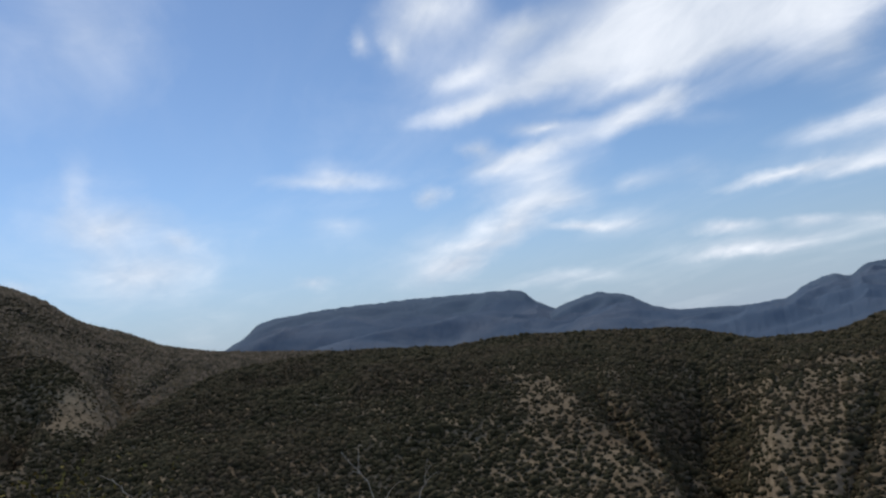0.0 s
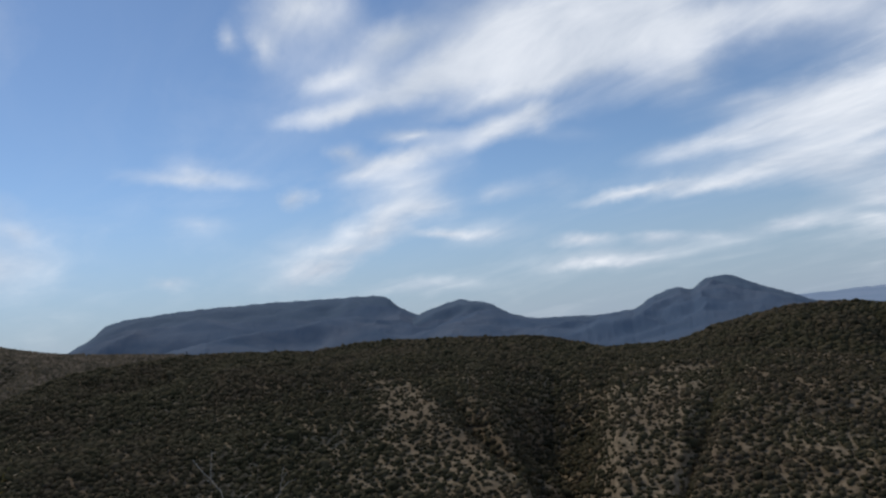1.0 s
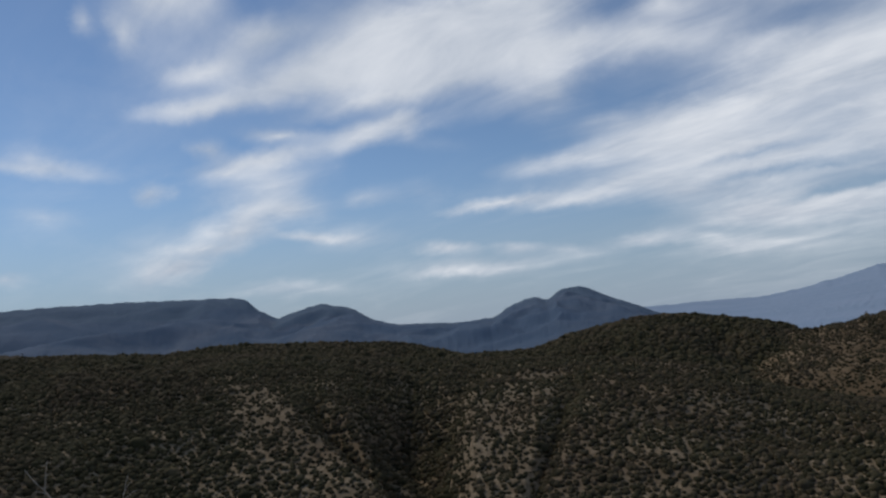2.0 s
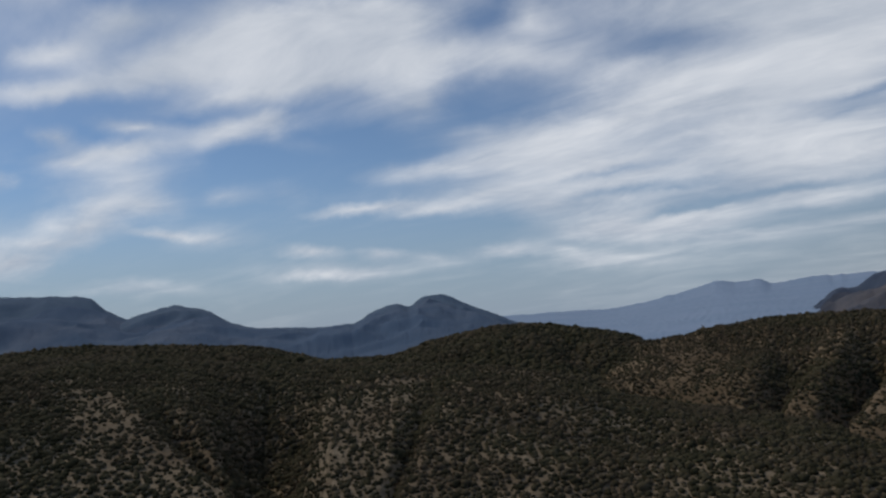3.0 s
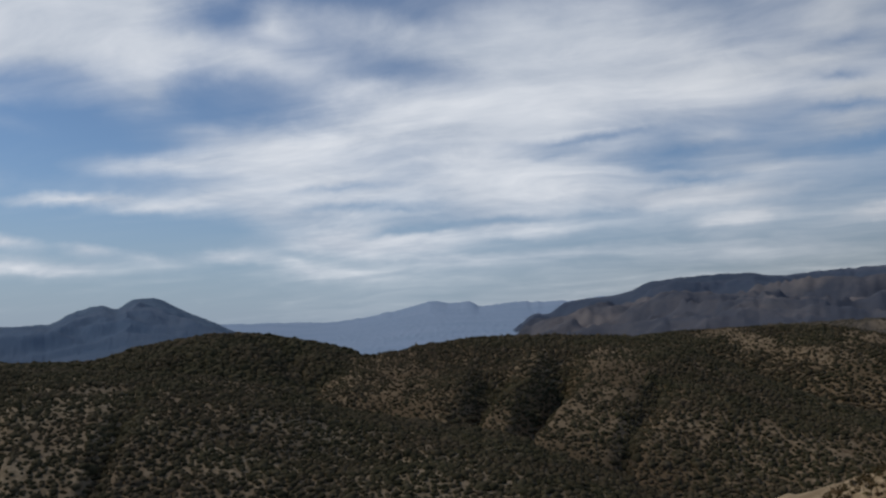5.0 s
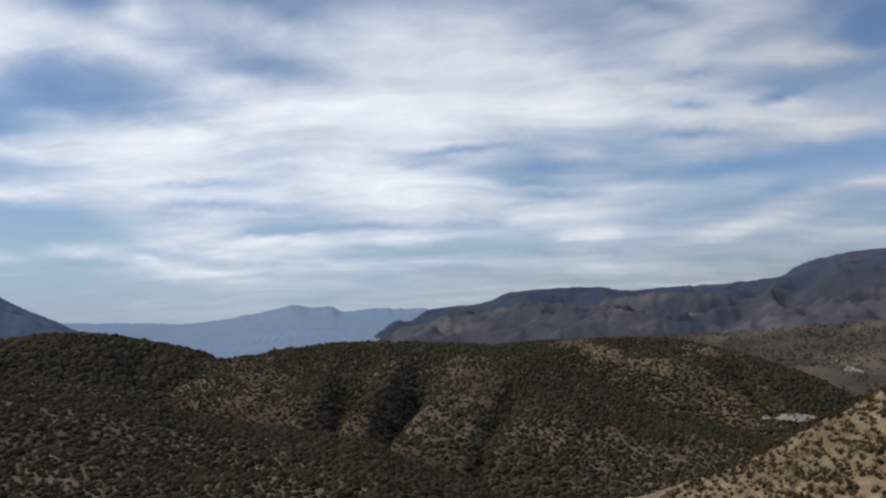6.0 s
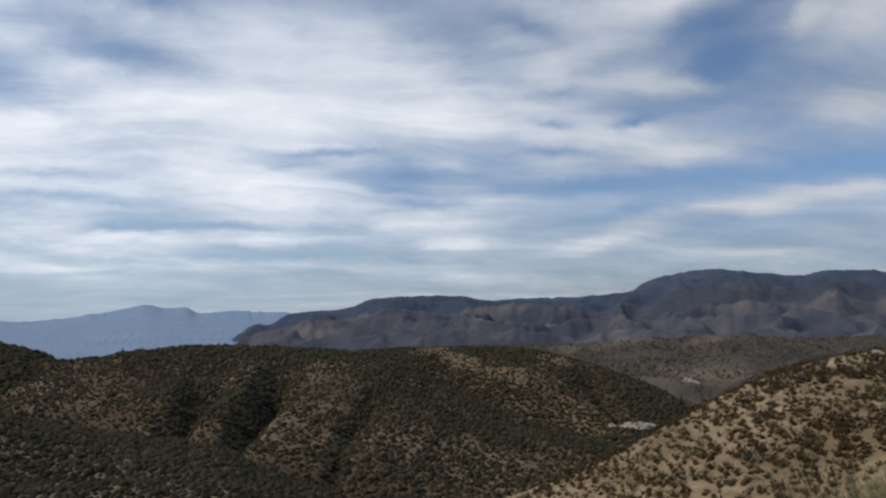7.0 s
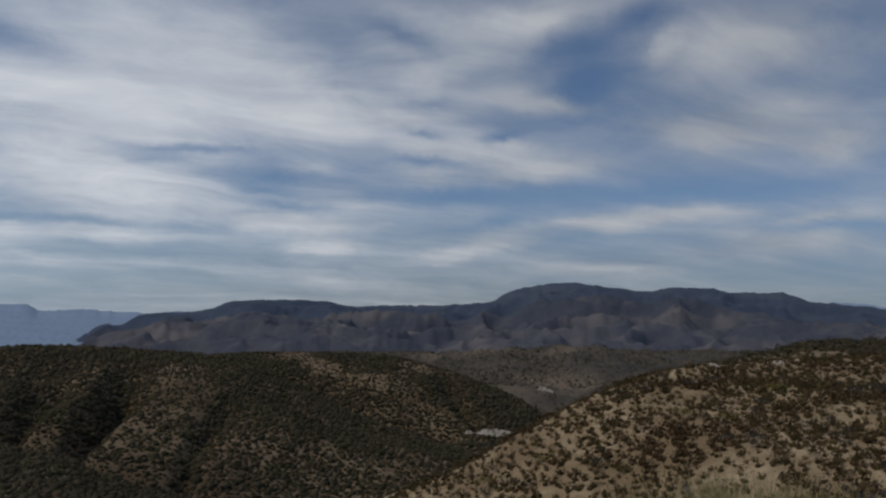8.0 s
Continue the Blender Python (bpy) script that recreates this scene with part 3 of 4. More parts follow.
def clump_template(rng, leaves=0, sides=5):
    """A low bush: an uneven dome of few faces, with some loose leaf blades round it."""
    a = np.arange(sides) * 2 * math.pi / sides
    ring = np.stack([np.cos(a), np.sin(a), 0 * a], -1)
    j = np.arange(sides)
    k = (j + 1) % sides
    if sides == 6:
        v = np.concatenate([ring * 0.52, [[0, 0, 0.5]]]) * rng.uniform(0.75, 1.25, (7, 1)) + np.array([0, 0, -0.06])
        fcs = np.stack([j, k, 0 * j + 6], -1)
    else:
        v = np.concatenate([ring * 0.4 + np.array([0, 0, -0.08]), ring * 0.5 + np.array([0, 0, 0.26]), [[0.05, 0, 0.52]]])
        v = v * rng.uniform(0.72, 1.28, (len(v), 1))
        fcs = np.concatenate([np.stack([j, k, k + sides], -1), np.stack([j, k + sides, j + sides], -1), np.stack([j + sides, k + sides, 0 * j + 2 * sides], -1)])
    if leaves:
        d = rng.normal(size=(leaves, 3))
        d /= np.linalg.norm(d, axis=1, keepdims=True)
        d[:, 2] = np.abs(d[:, 2])
        c = d * rng.uniform(0.7, 1.2, (leaves, 1)) * np.array([0.5, 0.5, 0.55]) + np.array([0, 0, 0.08])
        t = rng.normal(size=(leaves, 3, 3)) * 0.115 + c[:, None]
        n = len(v)
        v = np.concatenate([v * (0.66 if leaves > 9 else 1.0), t.reshape(-1, 3)])
        fcs = np.concatenate([fcs, n + np.arange(3 * leaves).reshape(-1, 3)])
    return v, fcs


def stuff(name, places, size, mat, label, category, seed, leaves=0, sides=5):
    """Countless plants of one stretch, in one mesh."""
    rng = np.random.default_rng(seed)
    kinds = [clump_template(rng, leaves, sides) for _ in range(6)]
    which = rng.integers(0, 6, len(places))
    verts, faces, base = [], [], 0
    for k, (v, f) in enumerate(kinds):
        p = places[which == k]
        n = len(p)
        turn = rng.uniform(0, 6.283, n)
        big = size * p[:, 3] * np.exp(rng.normal(0, 0.26, n))
        c, s = np.cos(turn) * big, np.sin(turn) * big
        q = np.empty((n, len(v), 3))
        q[..., 0] = c[:, None] * v[:, 0] - s[:, None] * v[:, 1] + p[:, :1]
        q[..., 1] = s[:, None] * v[:, 0] + c[:, None] * v[:, 1] + p[:, 1:2]
        q[..., 2] = big[:, None] * v[:, 2] + p[:, 2:3]
        verts.append(q.reshape(-1, 3))
        faces.append((f[None] + base + (np.arange(n) * len(v))[:, None, None]).reshape(-1, 3))
        base += n * len(v)
    me = bpy.data.meshes.new(name)
    fill(me, np.concatenate(verts), np.concatenate(faces))
    me.materials.append(mat)
    return tagged(new(name, me), label, category, kind="stuff")


# the sheet of ground from the lookout to the horizon
gr = np.concatenate([[0.0], np.geomspace(1.2, 4900, 110)])[:, None]
ga = np.radians(np.arange(0, 360, 1.5))[None]
gx, gy = gr * np.sin(ga), gr * np.cos(ga)
gz = ground_height(gx, gy)
ground = tagged(new("ground", grid_mesh("ground", np.stack([gx, gy, gz], -1), SOIL, closed=True)),
                "dry stony ground falling from the lookout into the valley", "ground", kind="structure")

# far mountains, their haze carried by the base colours
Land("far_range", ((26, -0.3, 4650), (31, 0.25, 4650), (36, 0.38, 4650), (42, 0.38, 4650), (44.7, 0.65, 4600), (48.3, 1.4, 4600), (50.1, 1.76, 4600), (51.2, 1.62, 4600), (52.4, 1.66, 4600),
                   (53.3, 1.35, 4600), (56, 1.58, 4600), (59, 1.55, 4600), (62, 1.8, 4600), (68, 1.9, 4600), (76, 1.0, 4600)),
     ((26, 1500), (76, 1500)), -62, HAZY_FAR, "far mountain range with a jagged top, pale blue with haze", "mountain", back=0.06, rough=6, rough_size=500, crest_rough=4.5, bulge=-0.4, cap=HAZY_FAR)
Land("far_plateau", ((100, 3.0, 4600), (104, 4.0, 4600), (107, 4.3, 4600), (110, 4.0, 4600), (118, 3.6, 4600)), ((100, 3600), (118, 3600)), -60, HAZY_FAR,
     "far plateau behind the ridge, pale with haze", "mountain", cols=160, back=0.06, rough=14, rough_size=400, crest_rough=4, flutes=10)
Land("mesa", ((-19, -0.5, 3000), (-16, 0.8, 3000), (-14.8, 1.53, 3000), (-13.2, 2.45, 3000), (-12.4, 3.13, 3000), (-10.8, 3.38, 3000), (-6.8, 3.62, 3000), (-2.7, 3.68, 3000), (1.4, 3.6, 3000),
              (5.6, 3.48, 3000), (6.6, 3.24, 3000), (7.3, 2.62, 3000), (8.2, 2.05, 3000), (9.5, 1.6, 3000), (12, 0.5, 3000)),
     ((-19, 1800), (12, 1800)), -40, HAZY_MESA, "long flat-topped mesa, blue with haze and faintly furrowed", "mountain", back=0.3, rough=12, rough_size=250, crest_rough=2.5, flutes=4, flute_size=2.2, spurs=50, spur_size=420, cap=HAZY_MESA_CAP, bulge=0.2)
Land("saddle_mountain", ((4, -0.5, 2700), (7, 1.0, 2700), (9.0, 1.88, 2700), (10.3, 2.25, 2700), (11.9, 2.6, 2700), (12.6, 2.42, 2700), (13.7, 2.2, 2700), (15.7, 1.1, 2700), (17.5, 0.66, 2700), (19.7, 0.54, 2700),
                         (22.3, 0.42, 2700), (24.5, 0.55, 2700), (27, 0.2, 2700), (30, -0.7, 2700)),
     ((4, 1600), (30, 1600)), -45, HAZY_MESA, "rounded mountain, blue with haze, with a small rocky cap and a long saddle", "mountain", back=0.3, rough=14, rough_size=220, crest_rough=2.0, flutes=4, flute_size=1.8, spurs=50, spur_size=330, cap=HAZY_MESA_CAP, bulge=0.2)
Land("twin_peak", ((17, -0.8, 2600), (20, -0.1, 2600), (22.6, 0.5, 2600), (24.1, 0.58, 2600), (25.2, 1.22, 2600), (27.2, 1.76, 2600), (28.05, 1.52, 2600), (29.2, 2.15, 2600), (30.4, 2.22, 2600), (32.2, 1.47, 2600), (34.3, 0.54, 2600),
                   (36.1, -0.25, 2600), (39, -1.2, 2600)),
     ((17, 1400), (39, 1400)), -45, HAZY_MESA, "twin-topped mountain, blue with haze, with pale scree on its flank", "mountain", back=0.3, rough=14, rough_size=220, crest_rough=2.0, flutes=5, flute_size=1.8, spurs=70, spur_size=330, cap=HAZY_MESA_CAP, bulge=0.15)
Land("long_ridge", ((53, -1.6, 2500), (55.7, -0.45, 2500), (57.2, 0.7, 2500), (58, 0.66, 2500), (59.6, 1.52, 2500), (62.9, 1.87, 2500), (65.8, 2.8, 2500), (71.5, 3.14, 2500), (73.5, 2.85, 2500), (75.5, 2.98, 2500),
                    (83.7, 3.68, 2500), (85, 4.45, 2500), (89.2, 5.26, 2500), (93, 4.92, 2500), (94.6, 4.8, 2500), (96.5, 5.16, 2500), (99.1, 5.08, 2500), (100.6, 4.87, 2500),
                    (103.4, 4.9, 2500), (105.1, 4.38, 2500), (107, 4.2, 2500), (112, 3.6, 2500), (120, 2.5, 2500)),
     ((53, 1500), (70, 1250), (120, 1150)), -48, HAZY_RIDGE, "long brown ridge, blue with haze, with bare furrowed spurs under a flat top", "mountain", cols=520, rows=96, back=0.3, rough=30, rough_size=220,
     crest_rough=2.5, flutes=8, flute_size=1.6, spurs=54, spur_size=150, cap=HAZY_RIDGE_CAP, bulge=-0.15)

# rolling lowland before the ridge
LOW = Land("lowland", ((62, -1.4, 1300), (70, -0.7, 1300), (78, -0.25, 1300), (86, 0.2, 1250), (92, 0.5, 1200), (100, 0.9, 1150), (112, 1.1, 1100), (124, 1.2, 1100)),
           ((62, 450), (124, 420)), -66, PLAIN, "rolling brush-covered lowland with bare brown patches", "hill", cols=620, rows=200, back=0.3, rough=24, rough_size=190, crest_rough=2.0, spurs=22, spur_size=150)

# hills round the valley
LEFT = Land("left_hill", ((-60, 15, 560), (-45, 11.5, 560), (-28.4, 7.12, 540), (-26.5, 6.27, 540), (-23.6, 4.29, 540), (-21.6, 3.61, 540), (-18.1, 2.17, 540), (-14.8, 1.5, 540), (-8, 0.7, 540), (0, -0.8, 540)),
            ((-60, 260), (0, 300)), -50, LITTER, "dark brushy hillside with shallow folds", "hill", cols=300, rough=10, rough_size=70,
            gullies=(((-22.5, 2.6), (-21.6, -1.5), 1.3, 12), ((-17.5, 1.0), (-21, -0.8), 0.7, 6), ((-29, 4.5), (-27.5, 1.5), 1.4, 10)))
SPUR = Land("left_spur", ((-48, 1.5, 330), (-36, 2.2, 330), (-30, 2.6, 320), (-27.2, 2.6, 310), (-25.2, 1.9, 300), (-23.6, 0.2, 290), (-22.6, -2.2, 280), (-21.6, -5, 270), (-20, -9, 260)),
            ((-48, 190), (-20, 190)), -52, GREY_SOIL, "bare stony spur with thin scrub", "hill", cols=220, rough=6, rough_size=50, gullies=(((-27.5, 1.5), (-28.5, -4), 1.8, 9),),
            strips=(((-26.3, 0.6), (-26.7, -3.6), 4.6, -0.16),))
FRONT = Land("front_hill", ((-34, -12, 250), (-29, -8.0, 255), (-26, -5.6, 258), (-22.3, -2.85, 260), (-18.7, -1.15, 270), (-14.1, 0.22, 285), (-7, 0.6, 300), (1.1, 0.0, 300), (5.1, -0.3, 295), (10, -0.9, 290), (16, -1.6, 285), (22, -2.2, 275),
                            (30, -2.7, 255), (36, -3.4, 240), (44.5, -6.3, 215), (54, -8.6, 185), (60, -11, 165), (66, -14, 150)),
             ((-34, 130), (0, 112), (30, 105), (66, 90)), None, GREY_SOIL, "broad dark hill of dense low scrub with eroded gullies", "hill", cols=560, rows=120, rough=7, rough_size=55,
             gullies=(((10.0, -4.2), (17.1, -11.9), 1.3, 7), ((17.5, -2.6), (18.6, -12.5), 5.0, 17), ((29.5, -4.5), (25.5, -12.5), 1.2, 3), ((-2, -5.5), (-4, -12), 2.5, 2.5)),
             strips=(((8.7, -4.0), (16.7, -12.0), -5.0, -0.25), ((9.5, -4.1), (17.4, -12.1), 2.6, 0.6), ((24.4, -4.0), (18.8, -11.6), 5.5, -0.25), ((21.4, -2.6), (18.7, -11.2), -4.0, 0.6)))
KNOLL = Land("round_knoll", ((-8, -1.6, 420), (-2, -0.6, 420), (1.1, -0.05, 420), (5.2, 0.2, 425), (9.2, -0.02, 430), (12.5, -0.2, 430), (16.6, -0.5, 430), (19, -1.05, 425), (21.6, -1.85, 420), (25, -2.9, 410), (30, -4.5, 400)),
             ((-8, 300), (30, 290)), -42, LITTER, "low rounded knoll under dark brush", "hill", cols=220, rough=3, rough_size=60)
HILL3 = Land("smooth_hill", ((14, -4.2, 360), (18, -2.6, 370), (21.2, -1.92, 380), (26.3, -1.85, 380), (30, -0.98, 380), (34.1, -0.3, 380), (36.1, -0.2, 380), (38.9, -0.57, 375), (44.1, -1.66, 365), (45.6, -3.0, 355), (47.2, -6.0, 340), (50, -10, 320)),
             ((14, 230), (50, 210)), -55, LITTER, "smooth dark hill under dense brush", "hill", cols=320, rough=4, rough_size=60, gullies=(((38, -1.2), (44, -5), 1.5, 7),))
HILL4 = Land("gullied_hill", ((36, -6.5, 330), (40, -3.6, 345), (42.5, -2.3, 350), (44.4, -2.0, 350), (46.6, -1.78, 350), (50.2, -1.15, 350), (54.1, -0.8, 350), (58.1, -0.8, 350), (62.1, -0.9, 345), (66.0, -1.1, 340), (69, -2.4, 325), (74.2, -4.7, 300),
                              (81.8, -7.6, 265), (88, -10.4, 240), (94, -14, 220)),
             ((36, 200), (60, 165), (94, 150)), None, SOIL, "brown scrubby hill cut by two straight gullies", "hill", cols=480, rows=110, rough=6, rough_size=50,
             gullies=(((59.8, -2.0), (56.2, -8.2), 1.9, 11), ((55.2, -2.4), (51.6, -7.8), 1.8, 8.5), ((66, -3.5), (62.5, -10.5), 1.6, 3)),
             strips=(((59.9, -1.8), (55.9, -8.5), 7.0, -0.25), ((54.4, -3.3), (51.5, -7.7), 2.3, -0.25), ((45.0, -2.1), (46.8, -6.3), 4.0, -0.10), ((59.7, -2.0), (55.9, -8.3), -2.6, 0.5), ((54.2, -3.7), (51.5, -7.7), -3.4, 0.5)))
HILL5 = Land("valley_hill", ((60, -1.6, 520), (64, -1.0, 520), (67, -0.7, 520), (72.3, -0.42, 520), (76, -0.45, 510), (78.5, -0.8, 500), (82, -1.7, 485), (86, -3.2, 465), (89, -5.0, 445), (93, -7.5, 425)),
             ((60, 330), (93, 320)), -64, SOIL, "brown hill above the valley with scattered brush", "hill", cols=520, rows=150, rough=7, rough_size=60, gullies=(((67.5, -2.0), (81.5, -5.4), 1.7, 12), ((80, -1.8), (83, -5), 0.8, 5)))
RIGHT = Land("pale_hill", ((70, -15, 90), (74, -12.2, 93), (77.5, -10.1, 96), (83.3, -6.9, 102), (86, -5.2, 105), (89.2, -3.3, 109), (93.1, -1.3, 116), (96.9, 0.05, 122), (102.3, 0.68, 130), (105.4, 1.0, 135), (109.5, 1.3, 140), (118, 2.0, 140), (130, 3.5, 130)),
             ((70, 72), (77.5, 68), (85, 56), (95, 44), (105, 33), (112, 28), (130, 24)), None, PALE_SOIL, "pale sandy hillside dotted with low dry bushes", "hill", cols=360, rows=120, rough=2.2, rough_size=22, crest_rough=0.25, bulge=0.35)
CAP = Land("back_slope", ((96, -2.0, 210), (100, 0.4, 210), (103, 1.2, 212), (105.4, 1.95, 215), (109.5, 2.05, 220), (118, 2.6, 220), (128, 3, 220)), ((96, 150), (128, 150)), -6, SOIL,
           "brushy brown slope behind the pale hill", "hill", cols=160, rows=60, rough=2, rough_size=30)

# scrub on the hills
def thin(amount, size, seed, wet_gain=1.5):
    return lambda az, el, wet, x, y: amount + 1.6 * fbm(x / size, y / size, 4, seed) + wet_gain * wet


stuff("scrub", LEFT.scatter(1.8, 1, 0.25, 1.05, sparse=thin(0.95, 60, 5)), 1.75, HAZY_SCRUB, "dense dark scrub covering the hillside", "scrub", 1, sides=6)
stuff("scrub", SPUR.scatter(1.35, 2, 0.25, 1.05, sparse=thin(0.8, 14, 6)), 1.3, SCRUB, "thin dark scrub on the stony spur", "scrub", 2)
stuff("scrub", FRONT.scatter(1.33, 3, 0.1, 1.6, sparse=lambda az, el, wet, x, y: 0.64 + 0.35 * np.clip((6 - az) / 4, 0, 1) + 0.16 * fbm(x / 12, y / 12, 4, 7) + 0.9 * wet + 0.5 * np.clip((el + 3.4) / 1.5, 0, 1), jitter=0.38, beyond=32), 1.17, SCRUB,
      "dense low scrub covering the front hill", "scrub", 3, leaves=2)
stuff("scrub", KNOLL.scatter(1.9, 4, 0.4, 1.1, sparse=thin(1.0, 40, 8)), 1.9, SCRUB, "dense dark scrub on the knoll", "scrub", 4)
stuff("scrub", HILL3.scatter(1.8, 5, 0.35, 1.4, sparse=thin(1.05, 40, 9), beyond=38), 1.85, SCRUB, "dense dark scrub on the smooth hill", "scrub", 5)
stuff("scrub", HILL4.scatter(1.5, 6, 0.05, 1.6, sparse=lambda az, el, wet, x, y: 0.58 + 0.45 * fbm(x / 12, y / 12, 4, 10) + 1.0 * wet + 0.5 * np.clip((el + 2.2) / 1.0, 0, 1) + 0.15 * np.clip((az - 61) / 5, 0, 1), jitter=0.36, beyond=64), 1.28, SCRUB,
      "dark scrub scattered over the gullied hill", "scrub", 6, leaves=3)
stuff("scrub", HILL5.scatter(1.8, 7, 0.1, 1.4, sparse=lambda az, el, wet, x, y: 0.5 + 0.9 * fbm(x / 30, y / 30, 4, 11) + 1.3 * wet - 1.2 * (((az - 83.8) / 1.7) ** 2 + ((el + 5.5) / 0.32) ** 2 < 1) + 0.5 * np.clip((az - 79) / 3, 0, 1) * np.clip((-1.6 - el) / 0.8, 0, 1), beyond=77), 1.75, SCRUB,
      "dark scrub scattered over the valley hill", "scrub", 7)
stuff("scrub", LOW.scatter(4.2, 8, sparse=thin(0.6, 70, 12)), 3.2, HAZY_SCRUB, "brush patches across the lowland", "scrub", 8, sides=6)
stuff("scrub", CAP.scatter(1.6, 9, sparse=thin(0.8, 20, 13)), 1.2, SCRUB, "dark brush on the back slope", "scrub", 9, leaves=6)
stuff("small_bushes", RIGHT.scatter(1.15, 10, 0.0, sparse=lambda az, el, wet, x, y: 0.58 + 0.5 * fbm(x / 7, y / 7, 4, 14)), 0.88, BUSH, "low dry brown bushes over pale sand", "bush", 10, leaves=22)
stuff("low_tufts", RIGHT.scatter(0.75, 12, 0.0, sparse=lambda az, el, wet, x, y: 0.2 + 0.7 * fbm(x / 3, y / 3, 3, 16)), 0.24, BUSH, "small dry tufts over pale sand", "grass", 12, sides=6)

# scrub on the valley floor between the hills
rng = np.random.default_rng(31)
n = 16000
va, vr = np.radians(rng.uniform(-35, 96, n)), np.sqrt(rng.uniform(85 ** 2, 330 ** 2, n))
vx, vy = vr * np.sin(va), vr * np.cos(va)
stuff("scrub", np.stack([vx, vy, ground_height(vx, vy), 1 + 0 * vx], -1), 1.5, SCRUB, "dark scrub along the valley floor", "scrub", 11, sides=6)

RIGHT.drape("dirt_track", 98.6, 0.0, 1.9, 0.2, TRACK, "pale trodden dirt track along the crest", "path", 8, lift=0.05)
RIGHT.drape("dirt_track", 101.6, 0.33, 1.9, 0.2, TRACK, "pale trodden dirt track near the hilltop", "path", 9, lift=0.05)
# gravel of the dry stream and the trodden track
HILL5.drape("gravel_bar", 83.8, -5.5, 1.7, 0.3, GRAVEL, "pale gravel bar of a dry stream bed", "gravel", 1)
HILL5.drape("gravel_bar", 86.5, -4.3, 0.9, 0.12, GRAVEL, "narrow pale strip of stream gravel", "gravel", 2)
LOW.drape("gravel_bar", 89.0, -2.6, 2.0, 0.4, GRAVEL, "pale gravel bar among brush in the valley", "gravel", 3, lift=0.5)
LOW.drape("bare_patch", 84.2, -1.5, 2.0, 0.35, PLAIN, "bare grey-brown patch on the lowland", "bare ground", 4, lift=0.5)

# ---- plants near the lookout ----
def part(name, verts, faces, mat, parent=None, label=""):
    me = bpy.data.meshes.new(name)
    fill(me, verts, faces)
    me.materials.append(mat)
    ob = new(name, me)
    if parent:
        ob.parent = parent
    return tagged(ob, label)


def tube(line, r0, r1, sides=5):
    """A tapering stem along a line of points."""
    line = np.asarray(line, float)
    ways = np.gradient(line, axis=0)
    rings = []
    for k, (p, w) in enumerate(zip(line, ways)):
        w = w / np.linalg.norm(w)
        u = np.cross(w, (0.31, 0.87, 0.39))
        u /= np.linalg.norm(u)
        v = np.cross(w, u)
        r = r0 + (r1 - r0) * k / (len(line) - 1)
        a = np.arange(sides) * 2 * math.pi / sides
        rings.append(p + r * (np.cos(a)[:, None] * u + np.sin(a)[:, None] * v))
    n = len(line)
    i = np.arange(n * sides).reshape(n, sides)
    j = np.roll(i, -1, axis=1)
    return np.concatenate(rings), np.stack([i[:-1], j[:-1], j[1:], i[1:]], -1).reshape(-1, 4)


def crown(rng, leaves, spread, tall, leaf):
    """Leaf blades in several uneven lobes."""
    lobes = rng.normal(size=(9, 3)) * np.array([spread * 0.42, spread * 0.42, tall * 0.2]) + np.array([0, 0, tall * 0.58])
    c = lobes[rng.integers(0, 9, leaves)] + rng.normal(size=(leaves, 3)) * np.array([spread * 0.2, spread * 0.2, tall * 0.17])
    c[:, 2] = np.abs(c[:, 2]) + 0.02
    c[:, 2] = np.where(c[:, 2] > 0.86 * tall, tall * rng.uniform(0.5, 1.0, leaves) ** 0.7, c[:, 2])
    c[:, :2] *= np.minimum(1, 0.75 * spread / np.maximum(np.hypot(c[:, 0], c[:, 1]), 1e-6))[:, None]
    d = rng.normal(size=(leaves, 3))
    d /= np.linalg.norm(d, axis=1, keepdims=True)
    e = np.cross(d, rng.normal(size=(leaves, 3)))
    e /= np.linalg.norm(e, axis=1, keepdims=True)
    size = leaf * rng.uniform(0.6, 1.5, (leaves, 1))
    v = np.stack([c - d * size, c + e * size * 0.45, c + d * size, c - e * size * 0.45], 1)
    return v.reshape(-1, 3), np.arange(leaves * 4).reshape(-1, 4)


def bush(rng, name, spread, tall, leaves, leaf, mat, label, stems=4):
    pieces = []
    for _ in range(stems):
        a, out = rng.uniform(0, 6.283), rng.uniform(0.25, 0.8) * spread * 0.6
        tip = np.array([math.cos(a) * out, math.sin(a) * out, tall * rng.uniform(0.6, 0.95)])
        t = np.linspace(0, 1, 5)[:, None]
        pieces.append(tube(t * tip * np.array([1, 1, 1]) + np.sin(t * 3) * rng.normal(size=3) * 0.05 * spread + np.array([0, 0, -0.1]) * (1 - t), 0.008 * spread, 0.003 * spread, 4))
    ob = tagged(part(name, *crown(rng, leaves, spread, tall, leaf), mat), label, "bush")
    for piece in pieces:
        part("stem", *piece, TWIG, ob)
    return ob


rng = np.random.default_rng(77)
kinds = [bush(rng, "dry_bush", s, h, 260, 0.06, m, lab) for s, h, m, lab in (
    (1.0, 0.7, BUSH, "low brown dry bush on pale sand"), (1.2, 0.8, BUSH, "wide brown dry bush on pale sand"),
    (0.8, 0.75, BUSH, "small rounded brown bush on pale sand"), (1.3, 0.9, GREY_LEAF, "dark grey-green bush on the sandy slope"),
    (1.0, 0.9, GREY_LEAF, "upright grey bush on the sandy slope"), (1.1, 0.65, GREEN, "low olive-green bush on pale sand"))]
spots = RIGHT.scatter(3.2, 55, 0.1, sparse=thin(0.55, 10, 15))[:, :3]
spots = spots[np.argsort(np.hypot(spots[:, 0] - 82, spots[:, 1] + 6))][:295]
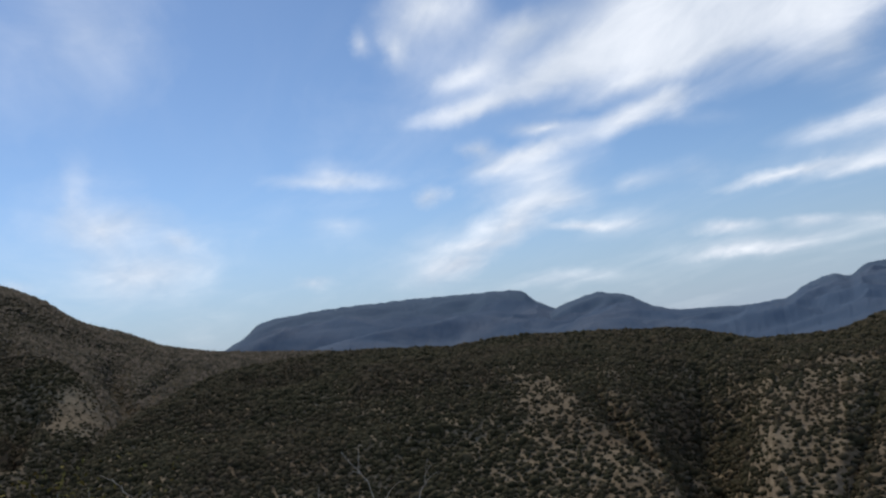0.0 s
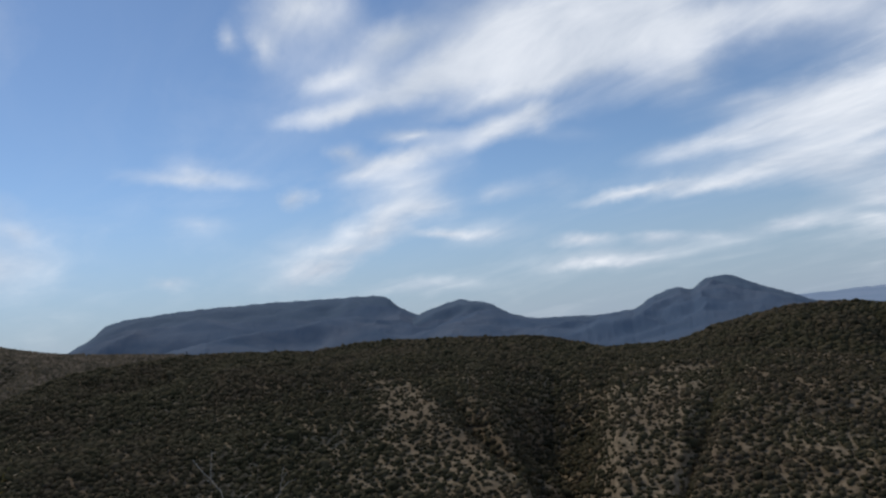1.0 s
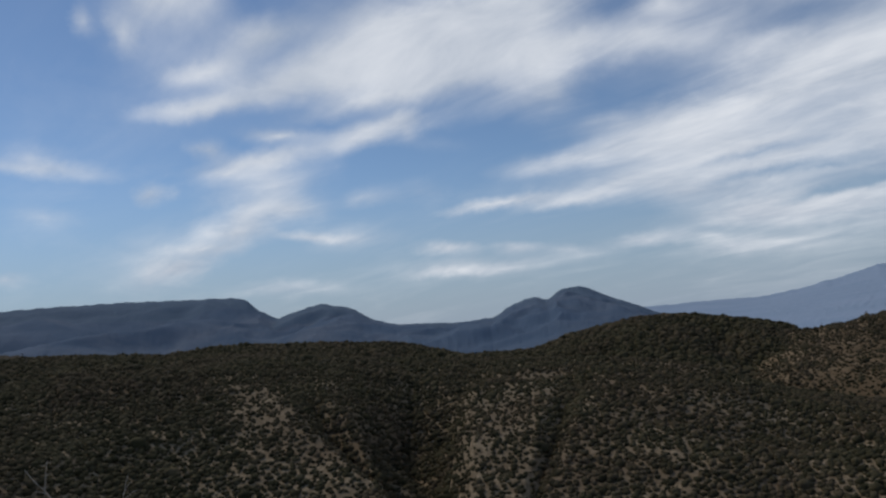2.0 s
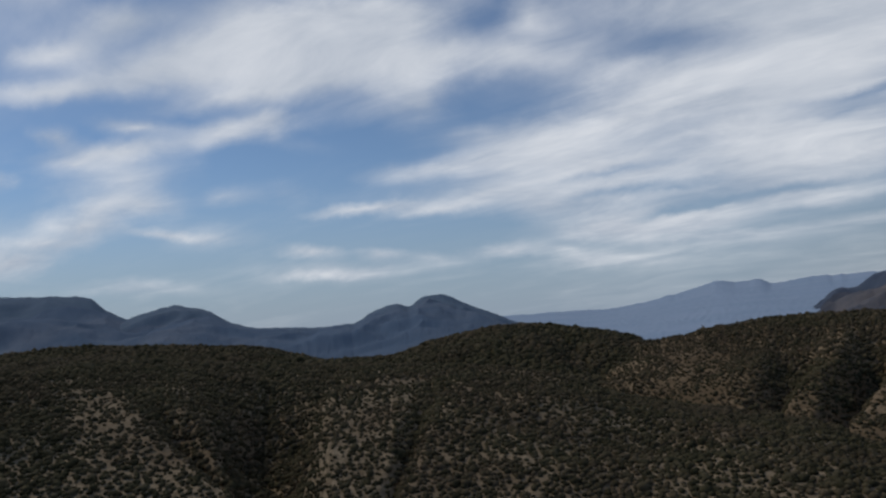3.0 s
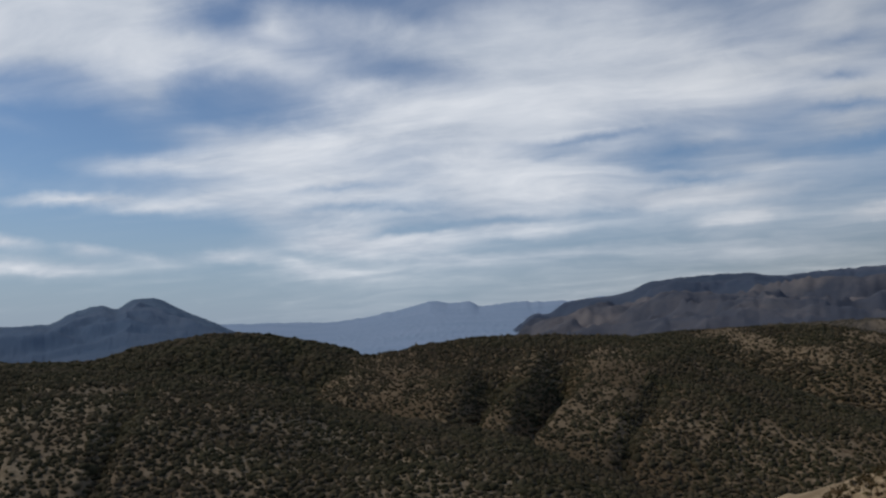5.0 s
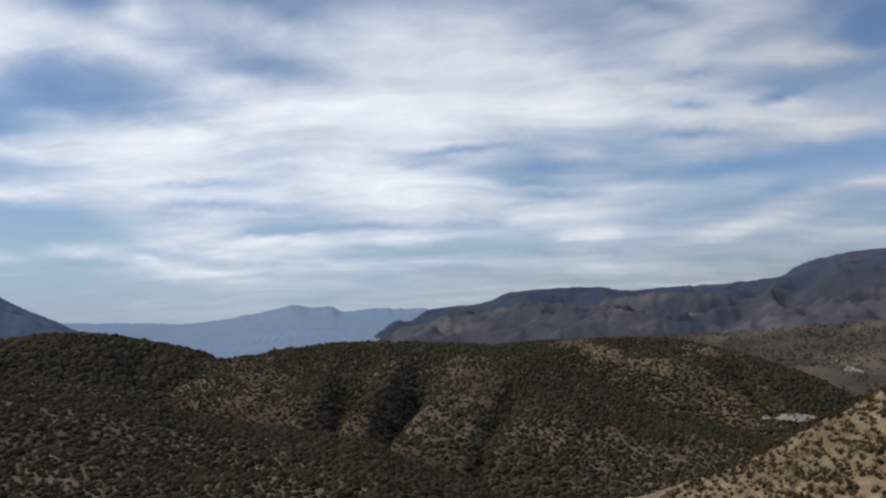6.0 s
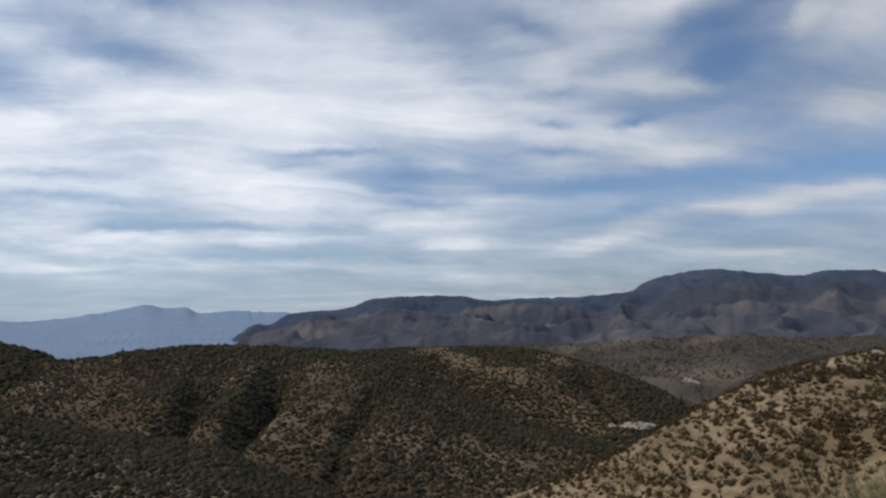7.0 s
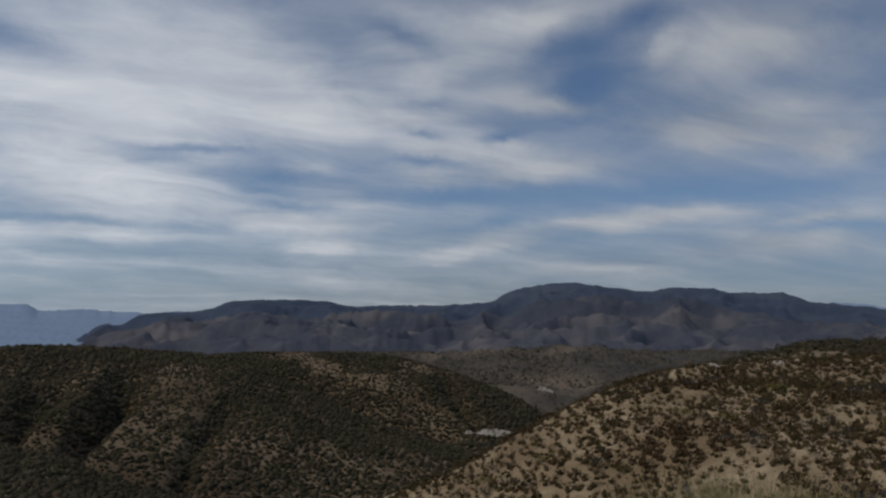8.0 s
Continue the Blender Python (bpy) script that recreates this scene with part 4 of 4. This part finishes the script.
for k, p in enumerate(spots):
    ob = kinds[rng.choice(6, p=(0.26, 0.2, 0.2, 0.14, 0.1, 0.1))]
    size = float(np.clip(np.exp(rng.normal(0.0, 0.3)), 0.55, 1.7))
    m = Matrix.LocRotScale(Vector(p), Euler((0, 0, rng.uniform(0, 6.283))), None)
    c = copy_thing(ob, m)
    c.scale = (size, size, size)
    tagged(c, group="bushes on the sandy hillside")
for ob in kinds:
    for o in (*ob.children_recursive, ob):
        bpy.data.objects.remove(o)


def stand(az, r):
    x, y = r * math.sin(radians(az)), r * math.cos(radians(az))
    return np.array([x, y, float(ground_height(np.array(x), np.array(y)))])


def surface(land, az, r):
    x, y = r * math.sin(radians(az)), r * math.cos(radians(az))
    return np.array([x, y, land.height(x, y)])


def set_down(ob, p, turn=0.0, sink=0.03):
    ob.matrix_world = Matrix.LocRotScale(Vector((p[0], p[1], p[2] - sink)), Euler((0, 0, turn)), None)
    return ob


def grass_tuft(rng, blades, spread, tall, label):
    a, out = rng.uniform(0, 6.283, blades), np.sqrt(rng.random(blades)) * spread * 0.5
    root = np.stack([np.cos(a) * out, np.sin(a) * out, np.zeros(blades)], -1)
    lean = rng.normal(size=(blades, 3)) * np.array([0.11, 0.11, 0]) + root * 0.3
    lean[:, 2] = 0
    h = tall * rng.uniform(0.72, 1.0, (blades, 1))
    up = np.array([0, 0, 1.0])
    side = np.stack([-np.sin(a * 3), np.cos(a * 3), 0 * a], -1) * 0.0045
    mid, tip = root + lean * 0.35 * h + up * h * 0.6, root + lean * h + up * h
    v = np.stack([root - side, root + side, mid + side * 0.8, mid - side * 0.8, tip + side * 0.15, tip - side * 0.15], 1).reshape(-1, 3)
    k = np.arange(blades)[:, None] * 6
    f = np.concatenate([k + np.array([0, 1, 2, 3]), k + np.array([3, 2, 4, 5])])
    return tagged(part("grass_tuft", v, f, STRAW), label, "grass")


def dry_stalk(rng, name, line, twigs, label):
    """A bare leaning stalk with a few short side twigs, each a part."""
    line = np.asarray(line, float)
    t = np.linspace(0, 1, 14)
    pts = np.stack([smooth_curve(np.linspace(0, 1, len(line)), line[:, i], t) for i in range(3)], -1)
    pts[1:-1] += rng.normal(size=(12, 3)) * 0.006
    ob = tagged(part(name, *tube(pts, 0.0034, 0.0011, 6), TWIG), label, "dry plant")
    for at, length, side in twigs:
        b = pts[int(at * 13)]
        tip = b + np.array(side) * length
        mid = (b + tip) / 2 + np.array([0, 0, 0.15 * length])
        q = np.stack([smooth_curve([0, 0.5, 1], [b[i], mid[i], tip[i]], np.linspace(0, 1, 6)) for i in range(3)], -1)
        part("side_twig", *tube(q, 0.0017, 0.0008, 5), TWIG, ob)
    return ob


def along(az, el, r):
    return np.array([r * math.sin(radians(az)) * math.cos(radians(el)), r * math.cos(radians(az)) * math.cos(radians(el)), r * math.sin(radians(el))])


rng = np.random.default_rng(5)
dry_stalk(rng, "dry_stalk", [stand(-3.2, 3.0) - (0, 0, 0.1), along(-4.3, -13, 3.0), along(-5.6, -9.4, 3.0), along(-6.4, -7.9, 3.0), along(-7.6, -6.4, 3.0)],
          ((0.78, 0.10, (0.1, 0.1, 0.95)), (0.62, 0.09, (-0.7, 0.2, 0.5)), (0.45, 0.12, (0.6, 0.1, 0.7))), "bleached leaning dry stalk with short side twigs")
dry_stalk(rng, "dry_stalk", [stand(-3.4, 3.2) - (0, 0, 0.1), along(-2.9, -14, 3.2), along(-2.4, -10.2, 3.2), along(-2.0, -9.0, 3.2), along(-1.6, -7.6, 3.2)],
          ((0.7, 0.08, (0.8, 0.1, 0.5)), (0.8, 0.06, (0.5, 0, 0.8))), "thin bleached dry stalk with a small fork")
dry_stalk(rng, "dry_stalk", [stand(-19.0, 2.8) - (0, 0, 0.1), along(-20.2, -13, 2.8), along(-21.4, -7.5, 2.8), along(-22.2, -6.3, 2.8), along(-23.3, -5.6, 2.8)],
          ((0.5, 0.07, (0.7, 0.1, 0.6)),), "curved bleached dry stalk")
dry_stalk(rng, "dry_stalk", [stand(-9.6, 3.0) - (0, 0, 0.1), along(-9.8, -14, 3.0), along(-9.9, -11, 3.0), along(-9.6, -9.6, 3.0), along(-9.4, -8.4, 3.0)],
          ((0.7, 0.05, (0.6, 0.1, 0.7)),), "short bleached dry stalk")
set_down(bush(rng, "leafy_bush", 0.85, 2.06, 7000, 0.016, GREEN, "yellow-green leafy bush at the lookout edge", 12), stand(-25.6, 5.0))
for az, r, spread, tall, n in ((102.3, 3.2, 0.30, 1.62, 3200), (100.4, 3.3, 0.24, 1.57, 1800), (104.2, 3.1, 0.26, 1.57, 2300), (98.8, 3.5, 0.18, 1.53, 400)):
    set_down(grass_tuft(rng, n, spread, tall, "tall tuft of yellow-green dry grass by the lookout"), stand(az, r), rng.uniform(0, 6))
set_down(bush(rng, "grey_bush", 0.36, 1.62, 14000, 0.008, GREY_LEAF, "dark grey-green fine-leaved bush beside the grass", 8), stand(108.0, 3.3))
set_down(bush(rng, "grey_bush", 0.36, 1.6, 12000, 0.008, GREY_LEAF, "dark grey-green bush behind the grass", 8), stand(111.5, 3.5))
set_down(bush(rng, "twiggy_bush", 1.5, 1.9, 160, 0.03, GREY_LEAF, "nearly bare pale twiggy bush", 24), surface(RIGHT, 97.6, 70.0))
